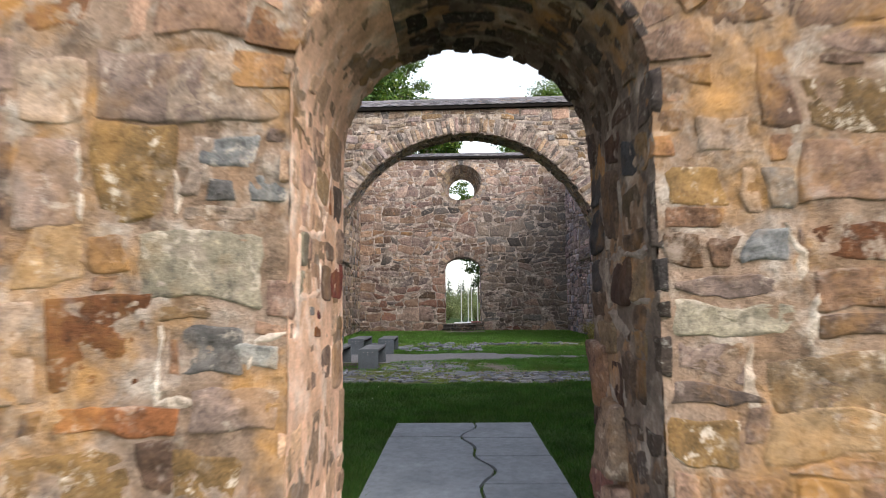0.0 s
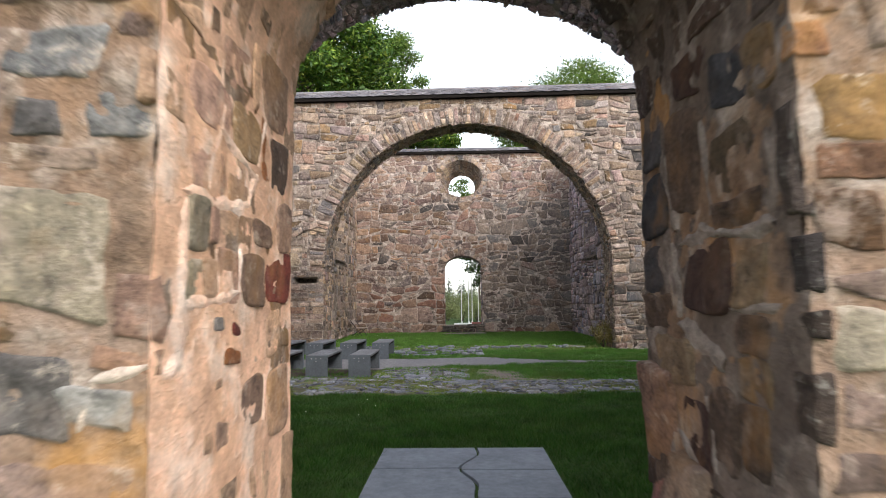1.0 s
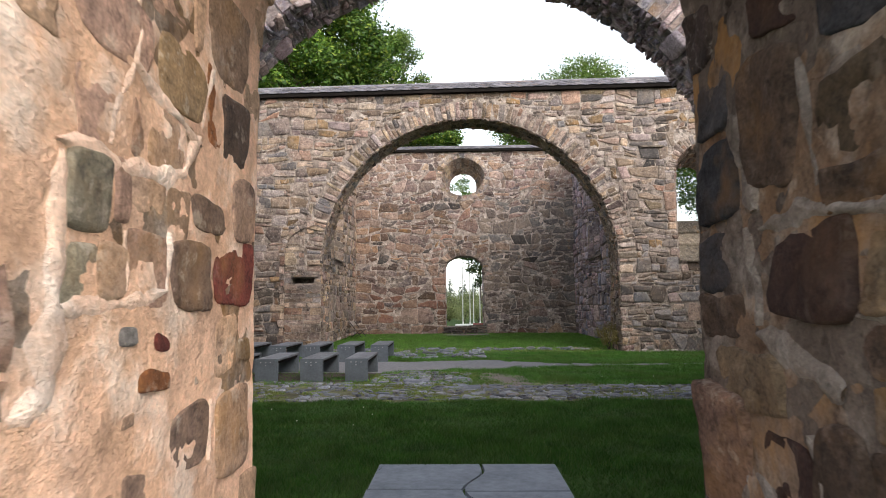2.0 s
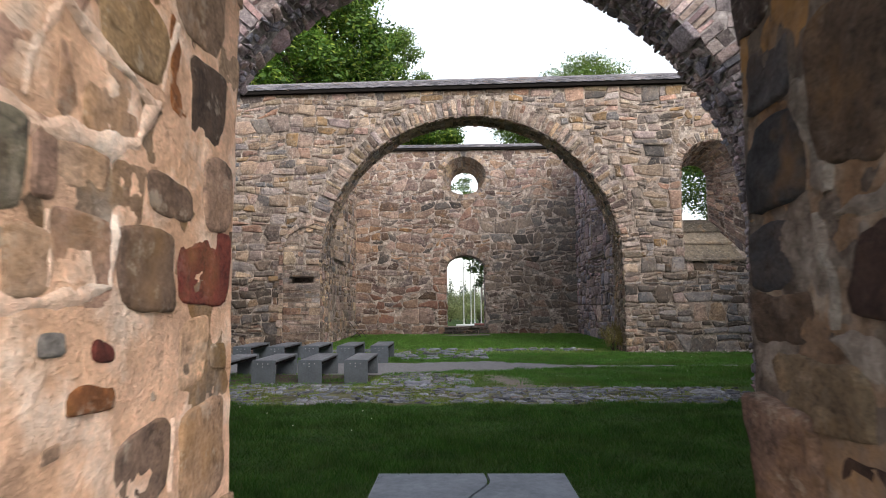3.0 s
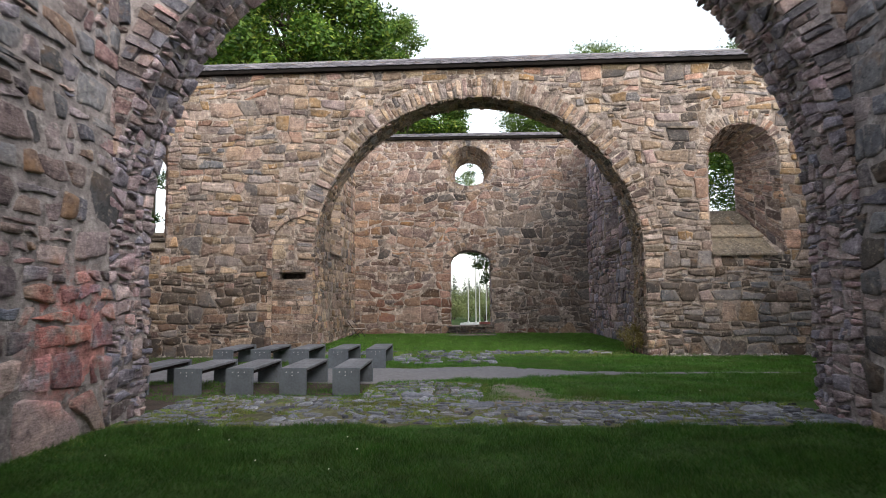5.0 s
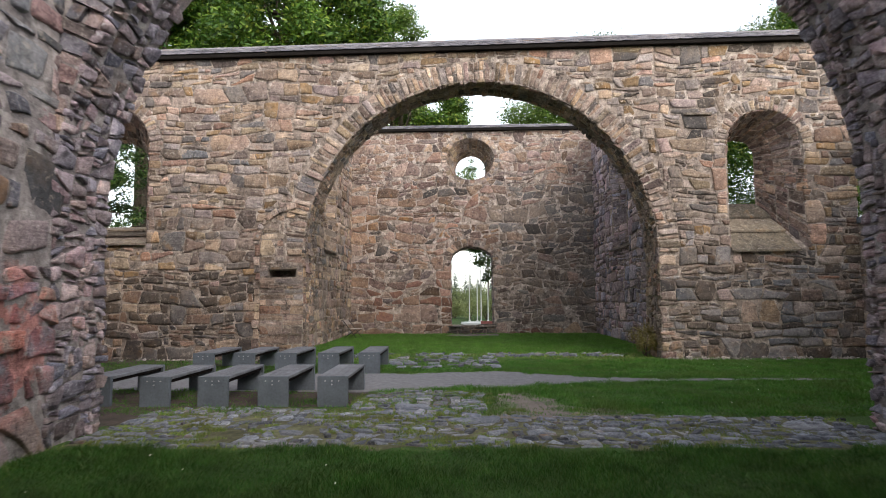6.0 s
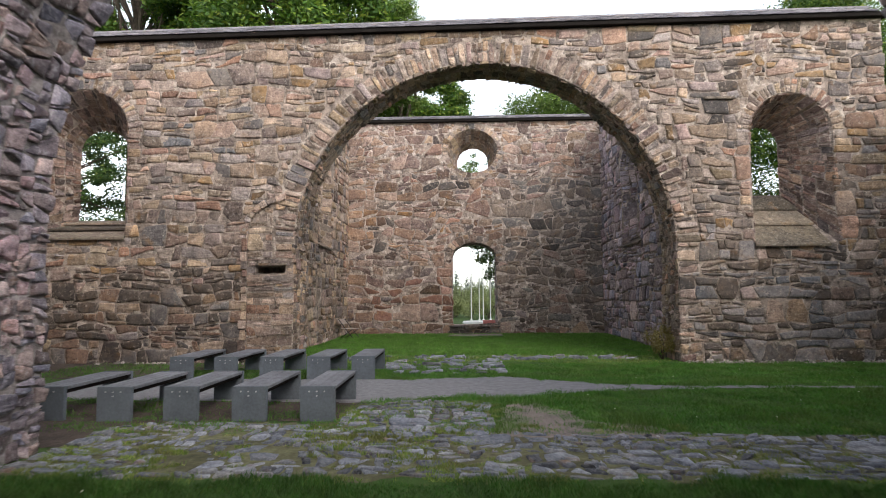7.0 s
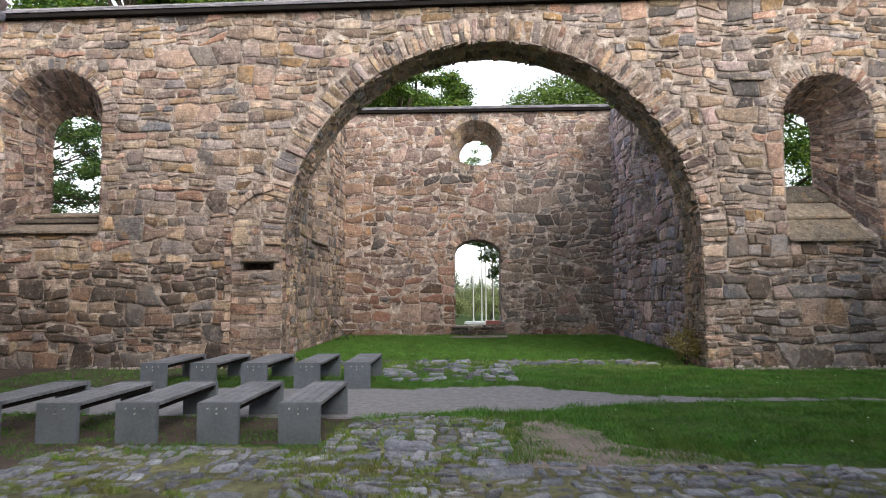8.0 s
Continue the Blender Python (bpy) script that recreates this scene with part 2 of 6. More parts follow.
TONES = {
    "rust": tone("stone_rust", (0.25, 0.095, 0.035), amount=0.4), "ochre": tone("stone_ochre", (0.32, 0.215, 0.125)),
    "grey": tone("stone_grey", (0.24, 0.235, 0.23)), "buff": tone("stone_buff", (0.40, 0.34, 0.25)),
    "mauve": tone("stone_mauve", (0.29, 0.205, 0.17)), "pale": tone("stone_pale", (0.36, 0.265, 0.205)),
    "brown": tone("stone_brown", (0.24, 0.145, 0.06), amount=0.8), "blue": tone("stone_blue", (0.19, 0.175, 0.17), patina=0.1),
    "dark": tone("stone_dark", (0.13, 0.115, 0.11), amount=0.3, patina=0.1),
    "brick": tone("stone_brick_red", (0.25, 0.135, 0.105), amount=0.2, patina=0.1), "orange": tone("stone_orange", (0.36, 0.22, 0.14), amount=0.2),
    "peach": tone("stone_peach", (0.60, 0.40, 0.29), amount=0.3), "tan": tone("stone_tan", (0.44, 0.285, 0.20), amount=0.4), "drab": tone("stone_drab", (0.21, 0.17, 0.148), amount=0.35, patina=0.1), "ash": tone("stone_ash", (0.30, 0.275, 0.275), amount=0.4, patina=0.1), "umber": tone("stone_umber", (0.29, 0.19, 0.145), amount=0.35, patina=0.1), "rose": tone("stone_rose", (0.48, 0.30, 0.23), amount=0.3),
    # maroon, bark, olive and slate_dark are kept dark for the right jamb's shade
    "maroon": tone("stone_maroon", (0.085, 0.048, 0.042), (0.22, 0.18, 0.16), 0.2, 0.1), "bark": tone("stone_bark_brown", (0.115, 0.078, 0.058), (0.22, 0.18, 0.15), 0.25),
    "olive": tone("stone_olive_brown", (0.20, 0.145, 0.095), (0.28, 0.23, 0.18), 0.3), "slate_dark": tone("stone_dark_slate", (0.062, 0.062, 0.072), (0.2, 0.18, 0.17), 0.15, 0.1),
    "red": tone("stone_red", (0.17, 0.042, 0.032), (0.42, 0.24, 0.2), 0.25, 0.0), "pink": tone("stone_pink", (0.37, 0.185, 0.165), amount=0.45), "slate": tone("stone_slate_blue", (0.225, 0.225, 0.245), amount=0.35, patina=0.1),
}
M_MORTAR = mortar_material("lime_mortar", (0.355, 0.285, 0.235), (0.175, 0.14, 0.118), (0.58, 0.495, 0.42), dirt=0.36)
M_MORTAR_E = mortar_material("pale_lime_mortar", (0.41, 0.335, 0.285), (0.18, 0.145, 0.125), (0.64, 0.55, 0.485), dirt=0.30)
M_MORTAR_W = mortar_material("warm_lime_mortar", (0.265, 0.19, 0.142), (0.215, 0.132, 0.08), (0.47, 0.40, 0.34), 0.75)
# jamb mortar: brightened for the lit left side, then darkened for the shaded right
M_MORTAR_P = mortar_material("lit_peach_mortar", (0.75, 0.475, 0.335), (0.64, 0.385, 0.245), (0.88, 0.71, 0.59), dirt=0.75)
M_MORTAR_V = mortar_material("shaded_vein_mortar", (0.19, 0.15, 0.125), (0.095, 0.072, 0.06), (0.44, 0.38, 0.335))
M_MORTAR_D = mortar_material("grey_mortar", (0.36, 0.315, 0.30), (0.22, 0.195, 0.19), (0.52, 0.47, 0.45), dirt=0.5)

M_MORTAR_S = mortar_material("stained_mortar", (0.36, 0.315, 0.30), (0.22, 0.195, 0.19), (0.52, 0.47, 0.45), dirt=0.5, stain=STAIN)


def plain(name, c, rough=0.8, var=0.2, scale=20.0, metal=0.0, relief=0.004):
    m, nt, b = begin(name, rough)
    geo = nt.nodes.new("ShaderNodeNewGeometry")
    a = noise_tex(nt, geo.outputs["Position"], scale, 6.0)
    l = noise_tex(nt, geo.outputs["Position"], scale * 0.12, 4.0)
    col = mix(nt, "MULTIPLY", 1.0, c, ramp(nt, a, [(0.3, grey(1 - var)), (0.7, grey(1 + var))]))
    col = mix(nt, "MULTIPLY", 1.0, col, ramp(nt, l, [(0.3, grey(1 - var)), (0.7, grey(1 + var))]))
    nt.links.new(col, b.inputs["Base Color"])
    b.inputs["Metallic"].default_value = metal
    bump(nt, b, [(a, relief)], 0.6)
    return m


M_CONC = plain("bench_concrete", (0.108, 0.124, 0.142), 0.75, 0.15, 30.0)
M_WOOD = plain("weathered_plank", (0.15, 0.154, 0.172), 0.7, 0.3, 18.0)
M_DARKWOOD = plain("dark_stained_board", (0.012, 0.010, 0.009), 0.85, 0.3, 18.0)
M_SLAB = plain("walk_slab", (0.235, 0.26, 0.30), 0.8, 0.17, 16.0, relief=0.003)
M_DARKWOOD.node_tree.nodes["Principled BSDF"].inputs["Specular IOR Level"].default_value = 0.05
M_BOLT = plain("bolt_steel", (0.45, 0.45, 0.46), 0.45, 0.1, 30.0, 1.0)
M_IRON = plain("dark_iron", (0.03, 0.028, 0.026), 0.5, 0.2)
M_WHITE = plain("white_paint", (0.75, 0.75, 0.73), 0.5, 0.06)
M_RED = plain("red_paint", (0.30, 0.10, 0.09), 0.5, 0.1)
M_PALEWOOD = plain("pale_slat", (0.30, 0.25, 0.225), 0.7, 0.2)
M_BARK = plain("bark", (0.09, 0.07, 0.055), 0.95, 0.4, 9.0, relief=0.03)
M_GRAVEL = plain("gravel", (0.172, 0.169, 0.177), 0.95, 0.26, 70.0, relief=0.006)
M_BED = plain("mossy_earth", (0.10, 0.098, 0.05), 0.95, 0.45, 12.0, relief=0.02)
# earth with the benches' shade mixed into its colour, used at the wall foot too
M_SHADED_EARTH = plain("shaded_earth", (0.06, 0.045, 0.036), 0.95, 0.35, 22.0, relief=0.02)
M_SOIL = plain("bare_soil", (0.165, 0.14, 0.122), 0.95, 0.3, 25.0, relief=0.015)


def ground_material():
    m, nt, b = begin("lawn_ground", 0.95)
    geo = nt.nodes.new("ShaderNodeNewGeometry")
    p = geo.outputs["Position"]
    a, c, f = noise_tex(nt, p, 0.7, 5.0), noise_tex(nt, p, 5.0, 6.0), noise_tex(nt, p, 90.0, 3.0)
    col = mix(nt, "MIX", ramp(nt, a, [(0.35, grey(0.0)), (0.65, grey(1.0))]), (0.035, 0.075, 0.012), (0.055, 0.105, 0.018))
    col = mix(nt, "MIX", ramp(nt, c, [(0.58, grey(0.0)), (0.72, grey(0.5))]), col, (0.085, 0.075, 0.03))
    col = mix(nt, "MULTIPLY", 1.0, col, ramp(nt, f, [(0.3, grey(0.5)), (0.7, grey(1.5))]))
    nt.links.new(col, b.inputs["Base Color"])
    bump(nt, b, [(c, 0.03), (f, 0.02)], 0.8)
    return m


def leaf_material(name, stops, shine=0.45, through_light=0.35, patchy=0.8, dry=0.0):
    m, nt, b = begin(name, 0.5)
    geo = nt.nodes.new("ShaderNodeNewGeometry")
    col = ramp(nt, geo.outputs["Random Per Island"], stops)
    wide = noise_tex(nt, geo.outputs["Position"], patchy, 5.0)
    col = mix(nt, "MULTIPLY", 1.0, col, ramp(nt, wide, [(0.3, grey(0.6)), (0.7, grey(1.4))]))
    if dry:
        worn = noise_tex(nt, geo.outputs["Position"], 1.1, 5.0, 0.65)
        col = mix(nt, "MIX", ramp(nt, worn, [(0.46, grey(0.0)), (0.66, grey(dry))]), col, (0.17, 0.15, 0.06))
    nt.links.new(col, b.inputs["Base Color"])
    b.inputs["Roughness"].default_value = shine
    tr = nt.nodes.new("ShaderNodeBsdfTranslucent")
    nt.links.new(col, tr.inputs["Color"])
    sh = nt.nodes.new("ShaderNodeMixShader")
    sh.inputs[0].default_value = through_light
    out = nt.nodes["Material Output"]
    nt.links.new(b.outputs[0], sh.inputs[1])
    nt.links.new(tr.outputs[0], sh.inputs[2])
    nt.links.new(sh.outputs[0], out.inputs["Surface"])
    return m


M_GROUND = ground_material()
# one grass in three copies: west arm coloured as shaded, chancel and nave as lit
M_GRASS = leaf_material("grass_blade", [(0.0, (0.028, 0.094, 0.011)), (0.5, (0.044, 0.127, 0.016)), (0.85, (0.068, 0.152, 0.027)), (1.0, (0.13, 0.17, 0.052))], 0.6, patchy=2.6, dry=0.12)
M_GRASS_M = leaf_material("lit_chancel_blade", [(0.0, (0.0585, 0.164, 0.0202)), (0.5, (0.0999, 0.227, 0.0317)), (0.85, (0.135, 0.276, 0.045)), (1.0, (0.21, 0.27, 0.09))], 0.6, patchy=2.6, dry=0.12)
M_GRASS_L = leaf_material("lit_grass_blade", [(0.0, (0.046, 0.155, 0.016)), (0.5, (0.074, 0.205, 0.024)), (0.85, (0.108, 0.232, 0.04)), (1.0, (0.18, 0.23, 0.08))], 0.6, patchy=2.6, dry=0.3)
M_LEAF = leaf_material("tree_leaf", [(0.0, (0.026, 0.068, 0.012)), (0.5, (0.066, 0.138, 0.018)), (0.85, (0.135, 0.215, 0.028)), (1.0, (0.25, 0.29, 0.045))], 0.45, 0.32, patchy=0.5)
M_LEAF_L = leaf_material("light_tree_leaf", [(0.0, (0.075, 0.125, 0.02)), (0.5, (0.11, 0.19, 0.035)), (0.85, (0.17, 0.26, 0.05)), (1.0, (0.26, 0.31, 0.08))], 0.5, 0.35)
M_LEAF_D = leaf_material("dark_tree_leaf", [(0.0, (0.02, 0.05, 0.012)), (0.5, (0.04, 0.085, 0.018)), (0.85, (0.08, 0.13, 0.028)), (1.0, (0.14, 0.16, 0.04))], 0.45, 0.25)
# distance haze is mixed into this leaf colour
M_LEAF_Y = leaf_material("hazy_shrub_leaf", [(0.0, (0.17, 0.22, 0.08)), (0.5, (0.23, 0.27, 0.11)), (1.0, (0.31, 0.33, 0.15))])
M_TUFT = leaf_material("tuft_blade", [(0.0, (0.11, 0.19, 0.03)), (0.5, (0.17, 0.26, 0.045)), (0.85, (0.24, 0.30, 0.07)), (1.0, (0.33, 0.31, 0.13))], 0.6, patchy=2.6, dry=0.75)
M_DRY = leaf_material("dry_weed", [(0.0, (0.25, 0.19, 0.06)), (0.5, (0.32, 0.26, 0.09)), (1.0, (0.19, 0.19, 0.06))])
# needles paled to grey-green to stand in for haze
M_CONIFER = leaf_material("hazy_needles", [(0.0, (0.10, 0.125, 0.105)), (1.0, (0.16, 0.19, 0.15))], 0.7, 0.15)


# ---------- mesh helpers ----------
def mesh_object(name, verts, faces, material, parent=None, label="", smooth=False):
    me = bpy.data.meshes.new(name)
    me.from_pydata(verts, [], faces)
    me.materials.append(material)
    if smooth:
        me.polygons.foreach_set("use_smooth", [True] * len(me.polygons))
    ob = new(name, me)
    if parent:
        ob.parent = parent
    if label:
        tagged(ob, label)
    return ob


def part(name, bm, material, parent, label=""):
    me = bpy.data.meshes.new(name)
    bm.to_mesh(me)
    bm.free()
    me.materials.append(material)
    ob = new(name, me)
    ob.parent = parent
    if label:
        tagged(ob, label)
    return ob


def box(bm, x0, x1, y0, y1, z0, z1, bevel=0.0):
    r = bmesh.ops.create_cube(bm, size=1.0, matrix=Matrix.Translation(((x0 + x1) / 2, (y0 + y1) / 2, (z0 + z1) / 2)) @ Matrix.Diagonal((x1 - x0, y1 - y0, z1 - z0, 1)))
    if bevel:
        edges = list({e for v in r["verts"] for e in v.link_edges})
        bmesh.ops.bevel(bm, geom=edges, offset=bevel, segments=2, affect="EDGES")
    return bm


def rod(bm, a, b, r0, r1=None, sides=8):
    a, b = Vector(a), Vector(b)
    q = (b - a).to_track_quat("Z", "Y").to_matrix().to_4x4()
    bmesh.ops.create_cone(bm, cap_ends=True, segments=sides, radius1=r0, radius2=r0 if r1 is None else r1, depth=(b - a).length,
                          matrix=Matrix.Translation((a + b) / 2) @ q)
    return bm


class Face:
    """A flat frame: origin, two axes and the normal; at(u, v, d) is a place d metres proud of it."""

    def __init__(self, o, u, v):
        self.o, self.u, self.v = Vector(o), Vector(u), Vector(v)
        self.n = self.u.cross(self.v)

    def at(self, u, v, d=0.0):
        return self.o + self.u * u + self.v * v + self.n * d


class Opening:
    """An arched hole in a wall: sides u0 and u1, sill v0, springing and rise; the back may be narrower. round: a full circle."""

    def __init__(self, u0, u1, v0, spring, rise, back=None, ring=0.0, full=False):
        self.f = (u0, u1, v0, spring, rise)
        self.b = back or self.f
        self.ring, self.full = ring, full

    def hi(self, p, u):
        u0, u1, v0, spring, rise = p
        t = (u - (u0 + u1) / 2) / ((u1 - u0) / 2)
        return spring + rise * math.sqrt(max(0.0, 1 - t * t))

    def lo(self, p, u):
        if self.full:
            return 2 * p[3] - self.hi(p, u)
        return p[2]

    def us(self, p, n=22):
        u0, u1 = p[:2]
        return [(u0 + u1) / 2 - (u1 - u0) / 2 * math.cos(math.pi * i / n) for i in range(n + 1)]

    def inside(self, u, v, m=0.0):
        u0, u1, v0, spring, rise = self.f
        c, hw = (u0 + u1) / 2, (u1 - u0) / 2
        if self.full:
            return math.hypot((u - c) / (hw + m), (v - spring) / (rise + m)) < 1
        if v < spring:
            return abs(u - c) < hw + (0.0 if m > 0.15 else m) and v > v0
        return math.hypot((u - c) / (hw + m), (v - spring) / (rise + m)) < 1

    def contour(self, p, n=40):
        """The edge from the left foot over the arch to the right foot, as evenly spread points."""
        u0, u1, v0, spring, rise = p
        c, hw = (u0 + u1) / 2, (u1 - u0) / 2
        if self.full:
            return [(c - hw * math.cos(2 * math.pi * i / n), spring + rise * math.sin(2 * math.pi * i / n)) for i in range(n + 1)]
        pts = [(u0, v0 + (spring - v0) * i / 8) for i in range(8)]
        pts += [(c - hw * math.cos(math.pi * i / 24), spring + rise * math.sin(math.pi * i / 24)) for i in range(25)]
        pts += [(u1, spring + (v0 - spring) * (i + 1) / 8) for i in range(8)]
        return pts


class Reveal:
    """The inner face of an opening: u runs along its edge, v from the front of the wall to the back."""

    def __init__(self, face, op, depth):
        self.face, self.op, self.depth = face, op, depth
        self.a, self.b = op.contour(op.f), op.contour(op.b)
        self.s = [0.0]
        for (p, q), (r, t) in zip(self.a, self.a[1:]):
            self.s.append(self.s[-1] + math.hypot(r - p, t - q))
        self.length = self.s[-1]

    def at(self, u, v, d=0.0):
        u = min(max(u, 0.0), self.length - 1e-6)
        i = int(np.searchsorted(self.s, u, side="right")) - 1
        i = min(i, len(self.a) - 2)
        t = (u - self.s[i]) / max(1e-9, self.s[i + 1] - self.s[i])
        w = v / self.depth
        (a0, a1), (b0, b1) = self.a[i], self.a[i + 1]
        (c0, c1), (d0, d1) = self.b[i], self.b[i + 1]
        x = (a0 + (b0 - a0) * t) * (1 - w) + (c0 + (d0 - c0) * t) * w
        z = (a1 + (b1 - a1) * t) * (1 - w) + (c1 + (d1 - c1) * t) * w
        tx, tz = b0 - a0, b1 - a1
        k = math.hypot(tx, tz) or 1.0
        return self.face.at(x + tz / k * d, z - tx / k * d, -v)


class Ring:
    """The front of an arch: u runs along the edge of the hole, v outwards from it."""

    def __init__(self, face, op):
        self.face, self.op = face, op
        u0, u1, v0, spring, rise = op.f
        self.c, self.hw, self.spring, self.rise = (u0 + u1) / 2, (u1 - u0) / 2, spring, rise
        self.turn = 2 * math.pi if op.full else math.pi
        self.length = self.turn * (self.hw + rise) / 2

    def at(self, u, v, d=0.0):
        a = self.turn * u / self.length
        return self.face.at(self.c - (self.hw + v) * math.cos(a), self.spring + (self.rise + v) * math.sin(a), d)


def solid_wall(name, face, u0, u1, top, depth, openings, material, bottom=-0.3, sunk=0.004):
    """The core of a wall with its holes: strips between the holes, and above and below them. top: a height or a function of u."""
    topf = top if callable(top) else (lambda u: top)
    cuts = [((u0, u0), None)]
    rows = []
    for op in sorted(openings, key=lambda o: o.f[0]):
        fs, bs = op.us(op.f), op.us(op.b)
        rows.append((cuts[-1][0], (fs[0], bs[0]), None))
        for i in range(len(fs) - 1):
            rows.append(((fs[i], bs[i]), (fs[i + 1], bs[i + 1]), op))
        cuts.append(((fs[-1], bs[-1]), None))
    rows.append((cuts[-1][0], (u1, u1), None))
    verts, faces = [], []

    def block(a, b, lo_a, lo_b, hi_a, hi_b):
        # each of lo and hi: (front, back) heights at the two ends
        if max(hi_a[0] - lo_a[0], hi_b[0] - lo_b[0]) < 1e-4:
            return
        k = len(verts)
        for (uf, ub), lo, hi in ((a, lo_a, hi_a), (b, lo_b, hi_b)):
            verts.extend([face.at(uf, lo[0], -sunk), face.at(ub, lo[1], -depth), face.at(ub, hi[1], -depth), face.at(uf, hi[0], -sunk)])
        for q in ((0, 3, 2, 1), (4, 5, 6, 7), (0, 4, 7, 3), (1, 2, 6, 5), (3, 7, 6, 2), (0, 1, 5, 4)):
            faces.append(tuple(k + i for i in q))

    for a, b, op in rows:
        ta, tb = (topf(a[0]),) * 2, (topf(b[0]),) * 2
        bt = (bottom, bottom)
        if op is None:
            if b[0] - a[0] > 1e-4:
                block(a, b, bt, bt, ta, tb)
            continue
        ha, hb = (op.hi(op.f, a[0]), op.hi(op.b, a[1])), (op.hi(op.f, b[0]), op.hi(op.b, b[1]))
        la, lb = (op.lo(op.f, a[0]), op.lo(op.b, a[1])), (op.lo(op.f, b[0]), op.lo(op.b, b[1]))
        block(a, b, ha, hb, ta, tb)
        if la[0] > bottom + 0.01:
            block(a, b, bt, bt, la, lb)
    return mesh_object(name, verts, faces, material)


# ---------- stonework ----------
def pack(rng, u0, u1, v0, v1, cu, cv, sizes, blocked, squares=0.22):
    """Fills a rectangle with rough, broken courses: bands of one to three rows, whose stones break joint. blocked(u, v): where none may lie."""
    wide = cu * sum(w for w, h in sizes) / len(sizes)
    tall = cv * sum(h for w, h in sizes) / len(sizes)
    out = []

    def put(a, b, c, d):
        # cut back a stone that reaches into a hole
        n = max(4, int((b - a) / 0.05))
        free = []
        for i in range(n):
            u = a + (b - a) * (i + 0.5) / n
            free.append(not any(blocked(u, c + (d - c) * q) for q in (0.12, 0.5, 0.88)))
        if all(free):
            out.append((a, b, c, d))
            return
        best, run = (0, 0), None
        for i, f in enumerate(free + [False]):
            if f and run is None:
                run = i
            if not f and run is not None:
                if i - run > best[1] - best[0]:
                    best = (run, i)
                run = None
        if (best[1] - best[0]) * (b - a) / n > 0.06:
            out.append((a + (b - a) * best[0] / n, a + (b - a) * best[1] / n, c, d))
        elif d - c > 0.12:
            m = (c + d) / 2
            put(a, b, c, m)
            put(a, b, m, d)

    def fill(a, b, c, d):
        u = a
        while u < b - 1e-6:
            w = wide * rng.uniform(0.35, 1.75) * (1.0 if d - c < tall * 1.3 else 1.25)
            if b - (u + w) < wide * 0.4:
                w = b - u
                if w > wide * 2.2:
                    w = w / 2
            if rng.random() < 0.16 and w > wide * 0.5:
                # a few small chips in place of one stone
                m, k = c + (d - c) * rng.uniform(0.3, 0.7), u + w * rng.uniform(0.3, 0.7)
                if rng.random() < 0.5:
                    put(u, k, c, m)
                    put(k, u + w, c, m)
                    put(u, u + w, m, d)
                else:
                    put(u, k, m, d)
                    put(k, u + w, m, d)
                    put(u, u + w, c, m)
            else:
                put(u, u + w, c, d)
            u += w

    v = v0
    while v < v1 - 1e-6:
        band = min(tall * rng.uniform(1.3, 2.6), v1 - v)
        if v1 - v - band < tall * 0.7:
            band = v1 - v
        u = u0
        while u < u1 - 1e-6:
            length = wide * rng.uniform(1.0, 4.5)
            r = rng.random()
            if r < squares and band < tall * 2.3:
                length = min(band * rng.uniform(0.8, 1.7), u1 - u)
                put(u, u + length, v, v + band)
                u += length
                continue
            if u1 - u - length < wide:
                length = u1 - u
            n = 1 if band < tall * 1.2 else (2 if r < 0.78 else 3)
            cuts = sorted([0.0, 1.0] + [(k + rng.uniform(0.7, 1.3)) / n for k in range(n - 1)])
            for p, q in zip(cuts, cuts[1:]):
                fill(u, u + length, v + band * p, v + band * q)
            u += length
        v += band
    return out


def relief_field(u, v):
    """Broken, hummocky relief that runs on over stones and mortar."""
    return (0.9 * noise.noise((u * 1.7, v * 1.7, 0.3)) + 0.8 * (0.35 - abs(noise.noise((u * 3.9, v * 4.6, 6.1)))) + 0.4 * noise.noise((u * 11, v * 11, 2.0))
            + 0.22 * noise.noise((u * 27, v * 27, 9.0)))


def crooked(u, v, warp):
    """Shifts the lattice of a wall so that joints run crooked but stay tight."""
    wa, ws = warp
    n3 = noise.noise((u * ws * 0.3 + 7.7, v * ws * 0.3, 2.1))
    n1 = noise.noise((u * ws + 3.1, v * ws, 0.7)) + 0.45 * noise.noise((u * ws * 2.7, v * ws * 2.7, 3.3))
    n2 = noise.noise((u * ws, v * ws + 9.2, 5.3)) + 0.45 * noise.noise((u * ws * 2.7, v * ws * 2.7, 8.8))
    return u + n1 * wa, v + n2 * wa * 0.9 + n3 * wa * 1.8


